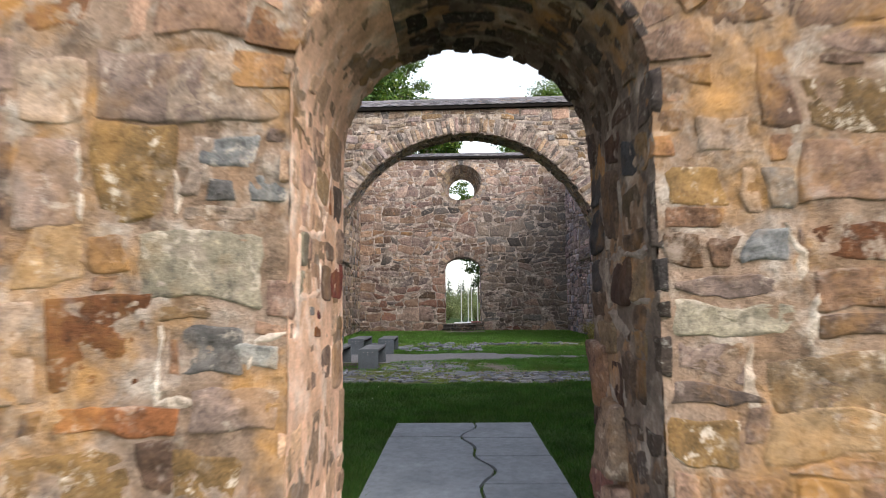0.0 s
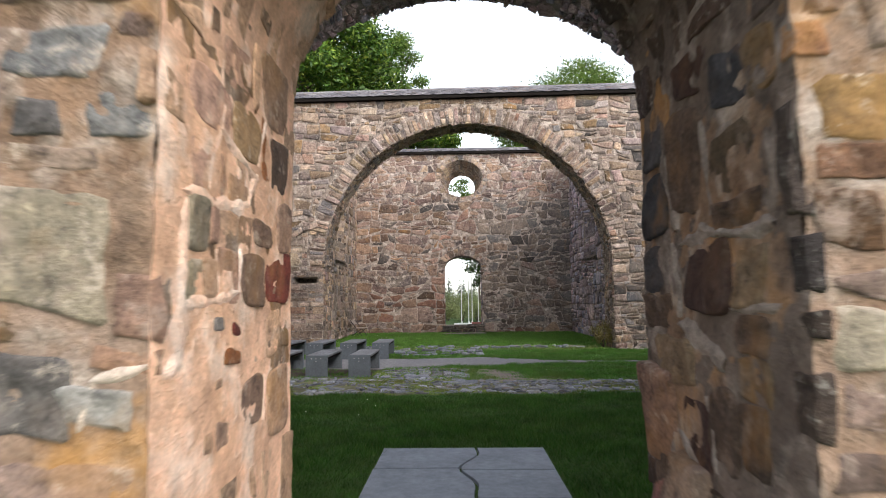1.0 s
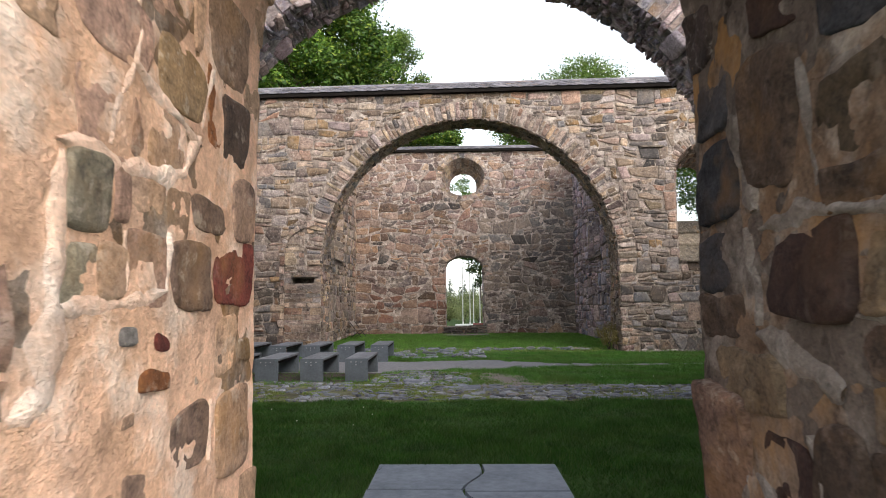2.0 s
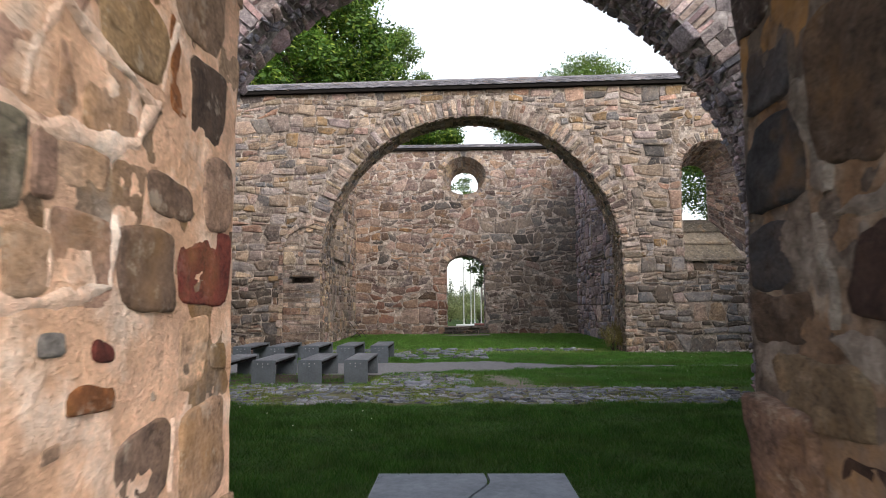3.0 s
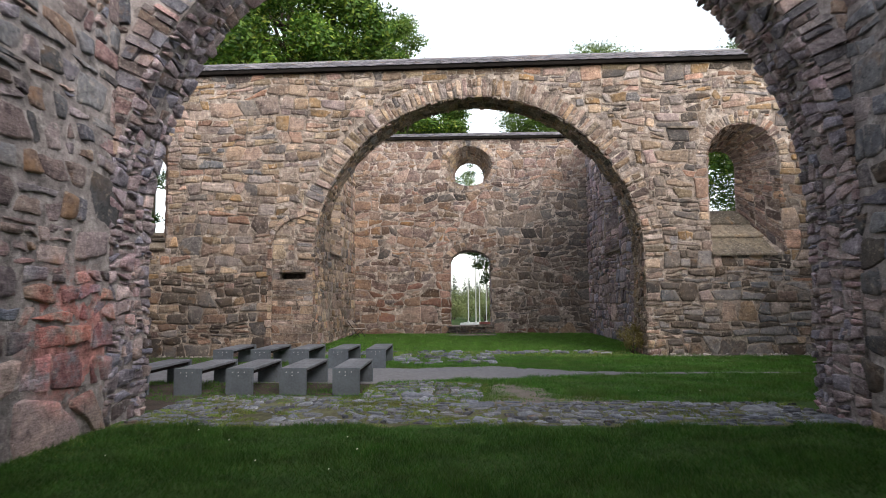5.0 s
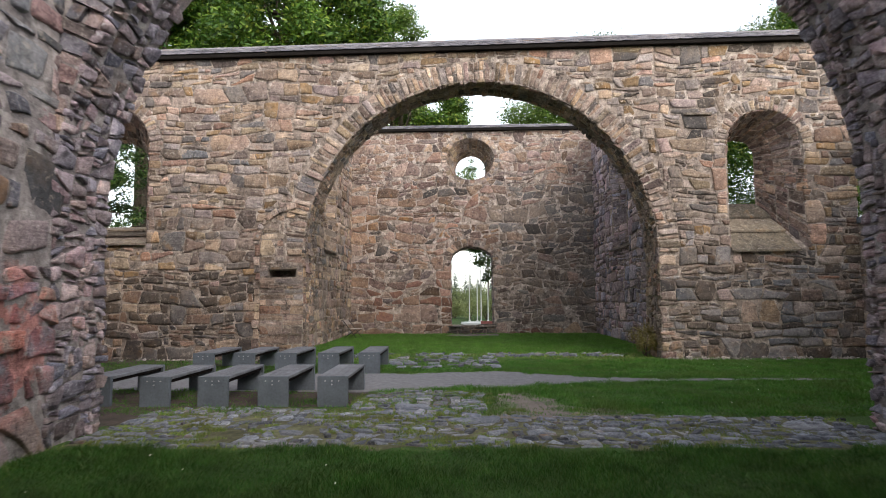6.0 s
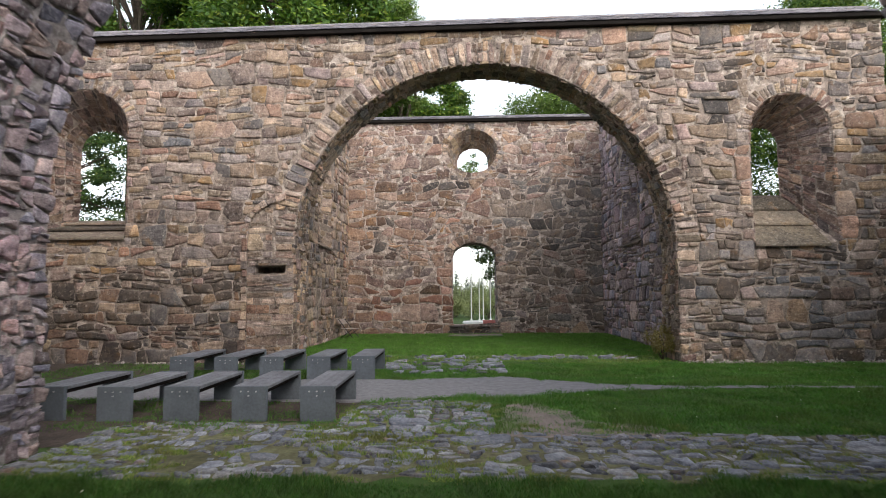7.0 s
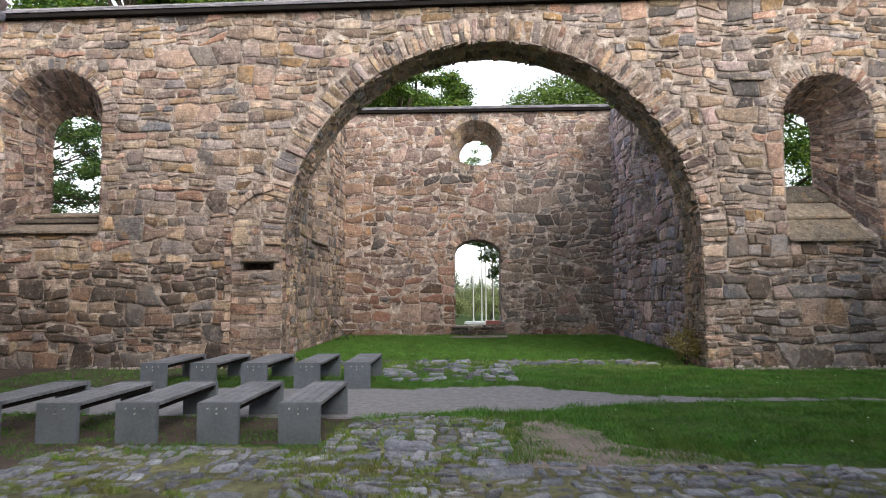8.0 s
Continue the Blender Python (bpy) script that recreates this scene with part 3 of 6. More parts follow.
def rubble_cells(rects, joint, blocked, tilt=0.20, grow=0.16):
    """Turns a packing into rubble: the joint between two neighbours runs at an odd angle, and both are cut along it."""
    rng = random.Random(len(rects))
    step = 0.5
    cells = {}
    for i, r in enumerate(rects):
        for p in range(int(r[0] // step), int(r[1] // step) + 1):
            for q in range(int(r[2] // step), int(r[3] // step) + 1):
                cells.setdefault((p, q), []).append(i)
    out = []
    for i, r in enumerate(rects):
        a, b, c, d = r[:4]
        e = grow * min(b - a, d - c)
        if blocked and any(blocked(u, v) for u in (a - e, (a + b) / 2, b + e) for v in (c - e, (c + d) / 2, d + e)):
            e = 0.0
        poly = [(a - e, c - e), (b + e, c - e), (b + e, d + e), (a - e, d + e)]
        near = {j for p in range(int((a - 0.05) // step), int((b + 0.05) // step) + 1) for q in range(int((c - 0.05) // step), int((d + 0.05) // step) + 1)
                for j in cells.get((p, q), ()) if j != i}
        cuts = []
        for j in sorted(near):
            a2, b2, c2, d2 = rects[j][:4]
            ou, ov = min(b, b2) - max(a, a2), min(d, d2) - max(c, c2)
            pair = random.Random(min(i, j) * 7919 + max(i, j))
            ang = pair.gauss(0.0, 1.0) * tilt
            if ov > 0.02 and ou < 0.03 and ou > -0.05:
                sign = 1 if (a2 + b2) > (a + b) else -1
                x, y = (b if sign > 0 else a), (max(c, c2) + min(d, d2)) / 2
                nx, ny = math.cos(ang), math.sin(ang)
            elif ou > 0.02 and ov < 0.03 and ov > -0.05:
                sign = 1 if (c2 + d2) > (c + d) else -1
                x, y = (max(a, a2) + min(b, b2)) / 2, (d if sign > 0 else c)
                ang *= 0.38
                nx, ny = math.sin(ang), math.cos(ang)
            else:
                continue
            nx, ny = nx * sign, ny * sign
            cuts.append((nx, ny, x * nx + y * ny - joint * (pair.uniform(0.25, 1.4) if pair.random() < 0.72 else pair.uniform(1.8, 4.0)) / 2))
        for nx, ny, lim in cuts:
            side = [px * nx + py * ny - lim for px, py in poly]
            if max(side) <= 0:
                continue
            keep = []
            n = len(poly)
            for k in range(n):
                p, q, sp, sq = poly[k], poly[(k + 1) % n], side[k], side[(k + 1) % n]
                if sp <= 0:
                    keep.append(p)
                if (sp < 0 < sq) or (sq < 0 < sp):
                    t = sp / (sp - sq)
                    keep.append((p[0] + (q[0] - p[0]) * t, p[1] + (q[1] - p[1]) * t))
            poly = keep
            if len(poly) < 3:
                break
        if len(poly) < 3:
            continue
        area = abs(sum(p[0] * q[1] - q[0] * p[1] for p, q in zip(poly, poly[1:] + poly[:1]))) / 2
        if area < 0.0012:
            continue
        out.append((r, poly))
    return out


def outline(pts, rng, count):
    """Knocks off the corners of a polygon and spreads more points along its edges."""
    cut = []
    n = len(pts)
    for k in range(n):
        p, q = pts[k], pts[(k + 1) % n]
        f = rng.uniform(0.015, 0.06) if rng.random() < 0.75 else rng.uniform(0.06, 0.22)
        cut += [(p[0] + (q[0] - p[0]) * f, p[1] + (q[1] - p[1]) * f), (q[0] - (q[0] - p[0]) * f, q[1] - (q[1] - p[1]) * f)]
    while len(cut) < count:
        k = max(range(len(cut)), key=lambda i: math.dist(cut[i], cut[(i + 1) % len(cut)]))
        p, q = cut[k], cut[(k + 1) % len(cut)]
        e = rng.uniform(-0.055, 0.055)
        cut.insert(k + 1, ((p[0] + q[0]) / 2 + (q[1] - p[1]) * e, (p[1] + q[1]) / 2 - (q[0] - p[0]) * e))
    return cut


def stone_shape(rng, rect, joint, proud, warp, sides=14, rings=1, rough=0.006, relief=0.0, poly=None, worn=0.006, corner_power=(7.0, 24.0), slant=0.45):
    """One stone as (verts in u, v, d; faces): a crooked outline that fits its neighbours, a worn edge and an uneven face."""
    a, b, c, d = rect[:4]
    g = joint * rng.uniform(0.3, 1.6) / 2
    g = min(g, 0.2 * min(b - a, d - c))
    hu, hv = (b - a) / 2 - g, (d - c) / 2 - g
    cu, cv = (a + b) / 2, (c + d) / 2
    p = rng.uniform(*corner_power)
    tilt_u, tilt_v = rng.uniform(-slant, slant) * proud, rng.uniform(-slant, slant) * proud
    high = proud * rng.uniform(0.15, 1.0)
    off = rng.uniform(0, 100)
    small = min(hu, hv)
    corner = [(rng.uniform(-0.24, 0.17) * small, rng.uniform(-0.24, 0.17) * small) for _ in range(4)]
    verts, faces, line = [], [], []
    turn = 4 * (hu + hv)
    marks = [0.0, 2 * hu, 2 * hu + 2 * hv, 4 * hu + 2 * hv] + [turn * (i + rng.uniform(0.2, 0.8)) / (sides - 4) for i in range(sides - 4)]
    for t in sorted(m % turn for m in marks):
        if t < 2 * hu:
            x, y = t / hu - 1, -1.0
        elif t < 2 * hu + 2 * hv:
            x, y = 1.0, (t - 2 * hu) / hv - 1
        elif t < 4 * hu + 2 * hv:
            x, y = 1 - (t - 2 * hu - 2 * hv) / hu, 1.0
        else:
            x, y = -1.0, 1 - (t - 4 * hu - 2 * hv) / hv
        k = (abs(x) ** p + abs(y) ** p) ** (-1 / p) * (1 - rng.uniform(0.0, 0.03))
        line.append((x * k, y * k))

    def spot(x, y):
        du = dv = 0.0
        for (sx, sy), (cx, cy) in zip(((-1, -1), (1, -1), (1, 1), (-1, 1)), corner):
            w = (1 + sx * x) * (1 + sy * y) / 4
            du += w * cx * sx
            dv += w * cy * sy
        return crooked(cu + x * hu + du, cv + y * hv + dv, warp)

    if poly:
        pts = outline(poly, rng, sides)
        sides = len(pts)
        cu, cv = sum(p[0] for p in pts) / sides, sum(p[1] for p in pts) / sides
        far = max(math.dist(p, (cu, cv)) for p in pts)
        line = [((u - cu) / far, (v - cv) / far) for u, v in pts]
        small = min(math.dist(p, (cu, cv)) for p in pts)

        def spot(x, y):
            return crooked(cu + x * far, cv + y * far, warp)

    edge = max(0.78, 1 - worn / max(small, 0.02))
    levels = [(1.0, -0.035), (edge, high)] if rings == 1 else [(1.0, -0.035), (edge + (1 - edge) * 0.4, high * 0.6), (edge - 0.03, high)]
    for r in range(1, rings):
        levels.append(((edge - 0.03) * (1 - r / rings), high))
    for s, dd in levels:
        for x, y in line:
            u, v = spot(x * s, y * s)
            h = dd
            if dd > 0:
                h += x * s * tilt_u + y * s * tilt_v + rough * (noise.noise((u * 9 + off, v * 9, off)) + 0.5 * noise.noise((u * 27 + off, v * 27, off)))
                if relief:
                    h += relief * relief_field(u, v)
            verts.append((u, v, h))
    u, v = spot(0, 0)
    verts.append((u, v, high + rough * rng.uniform(-1, 1.2) + (relief * relief_field(u, v) if relief else 0.0)))
    for l in range(len(levels) - 1):
        for i in range(sides):
            j = (i + 1) % sides
            faces.append((l * sides + i, l * sides + j, (l + 1) * sides + j, (l + 1) * sides + i))
    l = (len(levels) - 1) * sides
    for i in range(sides):
        faces.append((l + i, l + (i + 1) % sides, len(verts) - 1))
    return verts, faces


def lay(parent, surface, rects, seed, material, rest, near=None, limit=300, name="stone", joint=0.013, proud=0.024,
        warp=(0.05, 2.2), sides=12, rings=1, rough=0.012, smooth=False, relief=0.0, rubble=False, blocked=None, tilt=0.20, **form):
    """Lays stones on a surface: the first ones round the place near are objects of their own, the others one joined mesh."""
    rng = random.Random(seed)
    if near:
        rects = sorted(rects, key=lambda r: math.hypot((r[0] + r[1]) / 2 - near[0], ((r[2] + r[3]) / 2 - near[1]) * 1.2))
    others = {}
    stones = rubble_cells(rects, joint, blocked, tilt) if rubble else [(r, None) for r in rects]
    for i, (r, pts) in enumerate(stones):
        vs, fs = stone_shape(rng, r, joint, proud, warp, sides, rings, rough, relief, pts, **form)
        ps = [surface.at(*v) for v in vs]
        m = r[4] if len(r) > 4 else None
        if i < limit:
            o = sum(ps, Vector()) / len(ps)
            ob = mesh_object(name, [p - o for p in ps], fs, m or material, parent, smooth=smooth)
            ob.location = o
        else:
            m = m or rest
            verts, faces = others.setdefault(m.name, (m, [], []))[1:]
            k = len(verts)
            verts += ps
            faces += [tuple(k + q for q in f) for f in fs]
    for m, verts, faces in others.values():
        tagged(mesh_object("small_stones", verts, faces, m, parent, smooth=smooth), kind="stuff")


def mortar_sheet(parent, surface, u0, u1, v0, v1, step, amount, material, blocked=lambda u, v: False, base=0.0, seed=0.0, snap=None):
    """Uneven mortar, thick between and over the stones' edges."""
    nu, nv = round((u1 - u0) / step), round((v1 - v0) / step)
    verts, faces, index = [], [], {}
    for j in range(nv + 1):
        for i in range(nu + 1):
            u, v = u0 + (u1 - u0) * i / nu, v0 + (v1 - v0) * j / nv
            if snap:
                u, v = snap(u, v, step)
            if blocked(u, v):
                continue
            h = base + amount * relief_field(u, v) + 0.004 * noise.noise((u * 14 + seed, v * 14, 3.0)) + 0.006 * noise.noise((u * 4 + seed, v * 4, 1.0))
            index[i, j] = len(verts)
            verts.append(surface.at(u, v, h))
    for j in range(nv):
        for i in range(nu):
            q = [index.get(k) for k in ((i, j), (i + 1, j), (i + 1, j + 1), (i, j + 1))]
            if None not in q:
                faces.append(q)
    return mesh_object("mortar", verts, faces, material, parent, smooth=True)

# ---------- the large structure ----------
GRAIN = random.Random(11)
GRD = mesh_object("ground", [(-2500, -2500, 0), (2500, -2500, 0), (2500, 2500, 0), (-2500, 2500, 0)], [(0, 1, 2, 3)], M_GROUND)
tagged(GRD, "mown green lawn with patches of bare earth", "ground", kind="structure")

X, Y, Z = (1, 0, 0), (0, 1, 0), (0, 0, 1)
F_WEST = Face((0, 1.90, 0), X, Z)
F_ARM_L = Face((-4.40, 0, 0), Y, Z)
F_ARM_R = Face((5.08, 0, 0), (0, -1, 0), Z)
F_ARCH = Face((0, 10.55, 0), X, Z)
F_CHAN = Face((0, 20.10, 0), X, Z)
F_CH_L = Face((-4.85, 0, 0), Y, Z)
F_CH_R = Face((5.95, 0, 0), (0, -1, 0), Z)
F_EAST = Face((0, 31.0, 0), X, Z)
F_TR_R = Face((10.42, 0, 0), (0, -1, 0), Z)
F_TR_L = Face((-12.6, 0, 0), Y, Z)

O_DOOR = Opening(-0.56, 1.11, -0.1, 2.50, 0.75)
O_ARCH = Opening(-4.43, 5.05, -0.1, 2.62, 4.70)
O_CHAN = Opening(-4.13, 5.27, -0.1, 2.75, 4.70)
O_WIN_L = Opening(-10.75, -8.38, 3.10, 5.78, 1.18, back=(-10.36, -9.03, 3.65, 5.60, 0.60))
O_WIN_R = Opening(7.12, 9.12, 2.84, 5.55, 1.00, back=(7.35, 8.37, 4.10, 5.50, 0.51))
O_CH_L = Opening(25.5, 27.8, 3.35, 6.1, 1.15, back=(26.1, 27.2, 4.0, 6.1, 0.55))
O_CH_R = Opening(-27.8, -25.4, 3.35, 6.1, 1.15, back=(-27.2, -26.0, 4.0, 6.1, 0.55))
O_SLOT = Opening(-5.02, -4.33, 2.19, 2.36, 0.0)
O_EAST = Opening(-0.42, 1.46, 0.36, 3.25, 0.60)
O_OCULUS = Opening(-0.58, 1.58, 6.9, 7.80, 0.95, back=(-0.17, 1.21, 6.9, 7.50, 0.69), full=True)


def cap_height(x):
    return 8.30 + 0.0115 * x


def structure(ob, label, category="wall"):
    return tagged(ob, label, category, kind="structure")


W_WEST = structure(solid_wall("wall_west", F_WEST, -7.0, 7.5, 7.3, 1.30, [O_DOOR], M_MORTAR_W, sunk=0.03),
                   "warm ochre and grey rubble wall with an arched doorway")
W_ARM_L = structure(solid_wall("wall_arm_left", F_ARM_L, 3.2, 10.55, 6.4, 1.2, [], M_MORTAR_D), "grey rubble side wall of large fieldstones, partly reddened")
W_ARM_R = structure(solid_wall("wall_arm_right", F_ARM_R, -10.55, -3.2, 6.4, 1.2, [], M_MORTAR_D), "dark grey rubble side wall of large fieldstones")
W_ARCH = structure(solid_wall("wall_wide_arch", F_ARCH, -13.8, 11.15, lambda x: 8.3 if x < 6.0 else 2.6, 1.05, [O_ARCH], M_MORTAR_D), "grey rubble wall with a wide ragged round arch")
W_CHAN = structure(solid_wall("wall_chancel_arch", F_CHAN, -13.8, 10.42, lambda x: cap_height(x) - 0.01, 1.20, [O_CHAN, O_WIN_L, O_WIN_R, O_SLOT], M_MORTAR),
                   "brown-grey rubble wall with a round arch and deep windows")
W_CH_L = structure(solid_wall("wall_chancel_left", F_CH_L, 21.3, 31.0, 8.9, 1.2, [O_CH_L], M_MORTAR), "brown-grey rubble side wall with a splayed window")
W_CH_R = structure(solid_wall("wall_chancel_right", F_CH_R, -31.0, -21.3, 8.9, 1.2, [O_CH_R], M_MORTAR), "dark grey rubble side wall with a splayed window")
W_EAST = structure(solid_wall("wall_east", F_EAST, -6.05, 7.15, 5.6, 1.2, [O_EAST], M_MORTAR_E), "brown-grey rubble end wall with an arched doorway and round window")
up = solid_wall("upper_core", F_EAST, -6.05, 7.15, 9.1, 1.2, [O_OCULUS], M_MORTAR, bottom=5.6)
up.parent = W_EAST
# unseen panels added behind both side windows to keep daylight off their reveals
for sx, fx in ((-5.9, -5.75), (6.85, 7.0)):
    part("window_filling", box(bmesh.new(), sx, fx, 25.3, 27.9, 3.2, 7.4), M_MORTAR_D, W_CH_L if sx < 0 else W_CH_R)
W_TR_R = structure(solid_wall("wall_transept_right", F_TR_R, -19.3, -11.6, 6.5, 1.2, [], M_MORTAR), "rubble end wall beside a wide opening")
low = solid_wall("low_wall", F_TR_R, -21.3, -19.3, 3.45, 0.6, [], M_MORTAR)
low.parent = W_TR_R
part("coping", box(bmesh.new(), 10.36, 11.08, 19.3, 21.3, 3.45, 3.62, 0.02), M_SLATE_B, W_TR_R, "blue-grey slate coping slab")
structure(solid_wall("wall_transept_left", F_TR_L, 11.6, 20.1, 8.3, 1.2, [], M_MORTAR), "rubble end wall")


# a slate cap: two slopes on boards, a ridge and a dark fascia
def slate_cap(name, face, u0, u1, eave, depth, rise, over, label):
    top = Vector((0, 0, rise))
    ef = eave if callable(eave) else (lambda u: eave)
    e = tagged(new(name), label, "roof cap", kind="structure")
    e.location = face.at((u0 + u1) / 2, ef((u0 + u1) / 2))
    inv = Matrix.Translation(-e.location)
    mid = depth / 2

    def prism(nm, prof, material, lab=""):
        vs, fs = [], []
        n = len(prof)
        for u in (u0, u1):
            vs += [inv @ (face.at(u, ef(u) + h, -d)) for d, h in prof]
        fs.append(tuple(range(n)))
        fs.append(tuple(range(2 * n - 1, n - 1, -1)))
        for i in range(n):
            j = (i + 1) % n
            fs.append((i, i + n, j + n, j))
        return mesh_object(nm, vs, fs, material, e, lab)

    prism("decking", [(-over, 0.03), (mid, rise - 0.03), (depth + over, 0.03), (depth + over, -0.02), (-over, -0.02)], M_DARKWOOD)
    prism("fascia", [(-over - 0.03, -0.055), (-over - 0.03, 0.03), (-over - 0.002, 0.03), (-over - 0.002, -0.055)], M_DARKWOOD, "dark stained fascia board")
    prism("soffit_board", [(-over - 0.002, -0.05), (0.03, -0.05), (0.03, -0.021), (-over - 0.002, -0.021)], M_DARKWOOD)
    prism("ridge", [(mid - 0.11, rise - 0.035), (mid, rise + 0.055), (mid + 0.11, rise - 0.035), (mid + 0.10, rise - 0.05), (mid, rise + 0.03), (mid - 0.10, rise - 0.05)], M_SLATE)
    # diamond slates on the slope that faces the nave
    rng = random.Random(len(name))
    run, lift = mid + over, rise - 0.03
    slope = math.hypot(run, lift)
    w, hgt = 0.36, 0.42
    rows = math.ceil(slope / (hgt * 0.5))
    made = 0
    rest_v, rest_f = [], []
    for r in range(rows):
        n = int((u1 - u0) / w)
        for i in range(n):
            u = u0 + (i + 0.5 + 0.5 * (r % 2)) * w
            if u > u1 - 0.1:
                continue
            s = (r + 0.55) * hgt * 0.5
            ds = [(0, -hgt / 2), (w / 2, 0), (0, hgt / 2), (-w / 2, 0)]
            vs = []
            for lv, th in ((0, 0.006), (1, 0.016)):
                for du, dv in ds:
                    t = min(max(s + dv, 0.0), slope) / slope
                    d = -over - 0.045 + (run + 0.045) * t
                    h = 0.035 + lift * t + th + 0.014 * (0.5 - dv / hgt) + rng.uniform(0, 0.003)
                    uu = u + du * 0.955
                    vs.append(inv @ face.at(uu, ef(uu) + h, -d))
            fs = [(4, 5, 6, 7), (0, 1, 5, 4), (1, 2, 6, 5), (2, 3, 7, 6), (3, 0, 4, 7)]
            if made < 300:
                mesh_object("slate", vs, fs, M_SLATE, e)
                made += 1
            else:
                k = len(rest_v)
                rest_v += vs
                rest_f += [tuple(k + q for q in f) for f in fs]
    if rest_v:
        tagged(mesh_object("further_slates", rest_v, rest_f, M_SLATE_J, e), kind="stuff")
    return e


slate_cap("cap_chancel_arch", F_CHAN, -13.8, 10.55, cap_height, 1.2, 0.50, 0.15, "grey diamond slate wall capping with a dark fascia")
slate_cap("cap_east", F_EAST, -4.95, 6.02, 9.12, 1.2, 0.36, 0.14, "low slate wall capping with a dark fascia")


# sloping window sills of lapped slabs
def stepped_sill(name, face, op, depth, steps, label, inset=0.0, material=None):
    material = material or M_SILL
    u0, u1, v0 = op.f[0], op.f[1] - inset, op.f[2]
    b0, b1, bv = op.b[0], op.b[1], op.b[2]
    e = tagged(new(name), label, "window sill", kind="structure")
    e.location = face.at((u0 + u1) / 2, v0)
    for i in range(steps):
        t0, t1 = i / steps, (i + 1) / steps + 0.03
        vs = []
        lift = 0.05
        for t, extra in ((t0 - (0.09 if i == 0 else 0.05), 0.0), (t1, 0.0)):
            for th in (0.0, lift):
                for side in (0, 1):
                    tt = max(min(t, 1.0), 0.0)
                    u = (u0 + (b0 - u0) * tt - 0.01) if side == 0 else (u1 + (b1 - u1) * tt + 0.01)
                    v = v0 + (bv - v0) * t + th + (0.0 if t == t1 else (0.02 if i == 0 else 0.10))
                    vs.append(face.at(u, v, -depth * t) - e.location)
        fs = [(0, 1, 3, 2), (4, 6, 7, 5), (2, 3, 7, 6), (0, 4, 5, 1), (0, 2, 6, 4), (1, 5, 7, 3)]
        mesh_object("slab", vs, fs, material, e)
    return e


stepped_sill("window_sill_1", F_CHAN, O_WIN_L, 1.2, 3, "weathered brown stone sill in sloping lapped slabs")
stepped_sill("window_sill_2", F_CHAN, O_WIN_R, 1.2, 3, "weathered brown stone sill in sloping lapped slabs", 0.24, M_SILL_P)
stepped_sill("window_sill_3", F_CH_L, O_CH_L, 1.2, 3, "weathered grey stone sill in sloping lapped slabs")
stepped_sill("window_sill_4", F_CH_R, O_CH_R, 1.2, 3, "weathered grey stone sill in sloping lapped slabs")


# flat ground patches with an uneven edge
def patch(name, pts, material, z, label, category, cell=0.06, wob=0.10):
    def within(x, y):
        rag = [noise.noise((x * 1.7, y * 1.7, q)) + 0.6 * noise.noise((x * 6, y * 6, q)) + 0.35 * noise.noise((x * 17, y * 17, q)) for q in (3.0, 8.0)]
        x, y = x + wob * rag[0], y + wob * rag[1]
        odd = False
        for (x0, y0), (x1, y1) in zip(pts, pts[1:] + pts[:1]):
            if (y0 > y) != (y1 > y) and x < x0 + (y - y0) / (y1 - y0) * (x1 - x0):
                odd = not odd
        return odd

    x0, x1 = min(p[0] for p in pts) - wob, max(p[0] for p in pts) + wob
    y0, y1 = min(p[1] for p in pts) - wob, max(p[1] for p in pts) + wob
    vs, index, fs = [], {}, []
    nx, ny = int((x1 - x0) / cell), int((y1 - y0) / cell)
    for b in range(ny + 1):
        for a in range(nx + 1):
            x, y = x0 + a * cell, y0 + b * cell
            if within(x, y):
                index[a, b] = len(vs)
                vs.append((x + 0.02 * noise.noise((x * 30, y * 30, 1.0)), y + 0.02 * noise.noise((x * 30, y * 30, 5.0)), z))
    for a, b in index:
        ring = [index.get(k) for k in ((a, b), (a + 1, b), (a + 1, b + 1), (a, b + 1))]
        ring = [k for k in ring if k is not None]
        if len(ring) > 2:
            fs.append(ring)
    return tagged(mesh_object(name, vs, fs, material), label, category, kind="structure")


PATH_PTS = [(-7.5, 14.9), (-1.5, 14.5), (-0.2, 15.0), (1.0, 15.0), (2.2, 15.55), (4.2, 15.85), (9.9, 15.9), (9.9, 16.2), (4.2, 16.2), (2.5, 16.5), (0.9, 17.5), (-1.3, 17.1), (-7.5, 17.3)]
patch("gravel_path", PATH_PTS, M_GRAVEL, 0.008, "trodden grey gravel path across the lawn", "path")
patch("bare_soil", [(0.62, 14.4), (1.3, 14.35), (1.65, 13.4), (2.4, 12.8), (2.75, 12.2), (0.3, 12.2), (0.5, 13.3)], M_SOIL, 0.009, "bare greyish brown earth patch in the lawn", "soil", wob=0.16)
# this patch is coloured dark for the shade below the benches
patch("bench_soil", [(-6.4, 11.7), (-4.25, 11.75), (-4.2, 13.0), (-1.4, 13.2), (-1.35, 14.6), (-6.4, 14.7)], M_SHADED_EARTH, 0.0065, "worn brown earth under the benches, darkened for their shade", "soil", wob=0.10)
patch("wall_foot_soil", [(-12.5, 17.4), (-6.2, 17.3), (-5.8, 18.7), (-4.6, 19.0), (-4.3, 20.1), (-12.5, 20.1)], M_SHADED_EARTH, 0.007, "bare earth along the wall foot", "soil", wob=0.12)


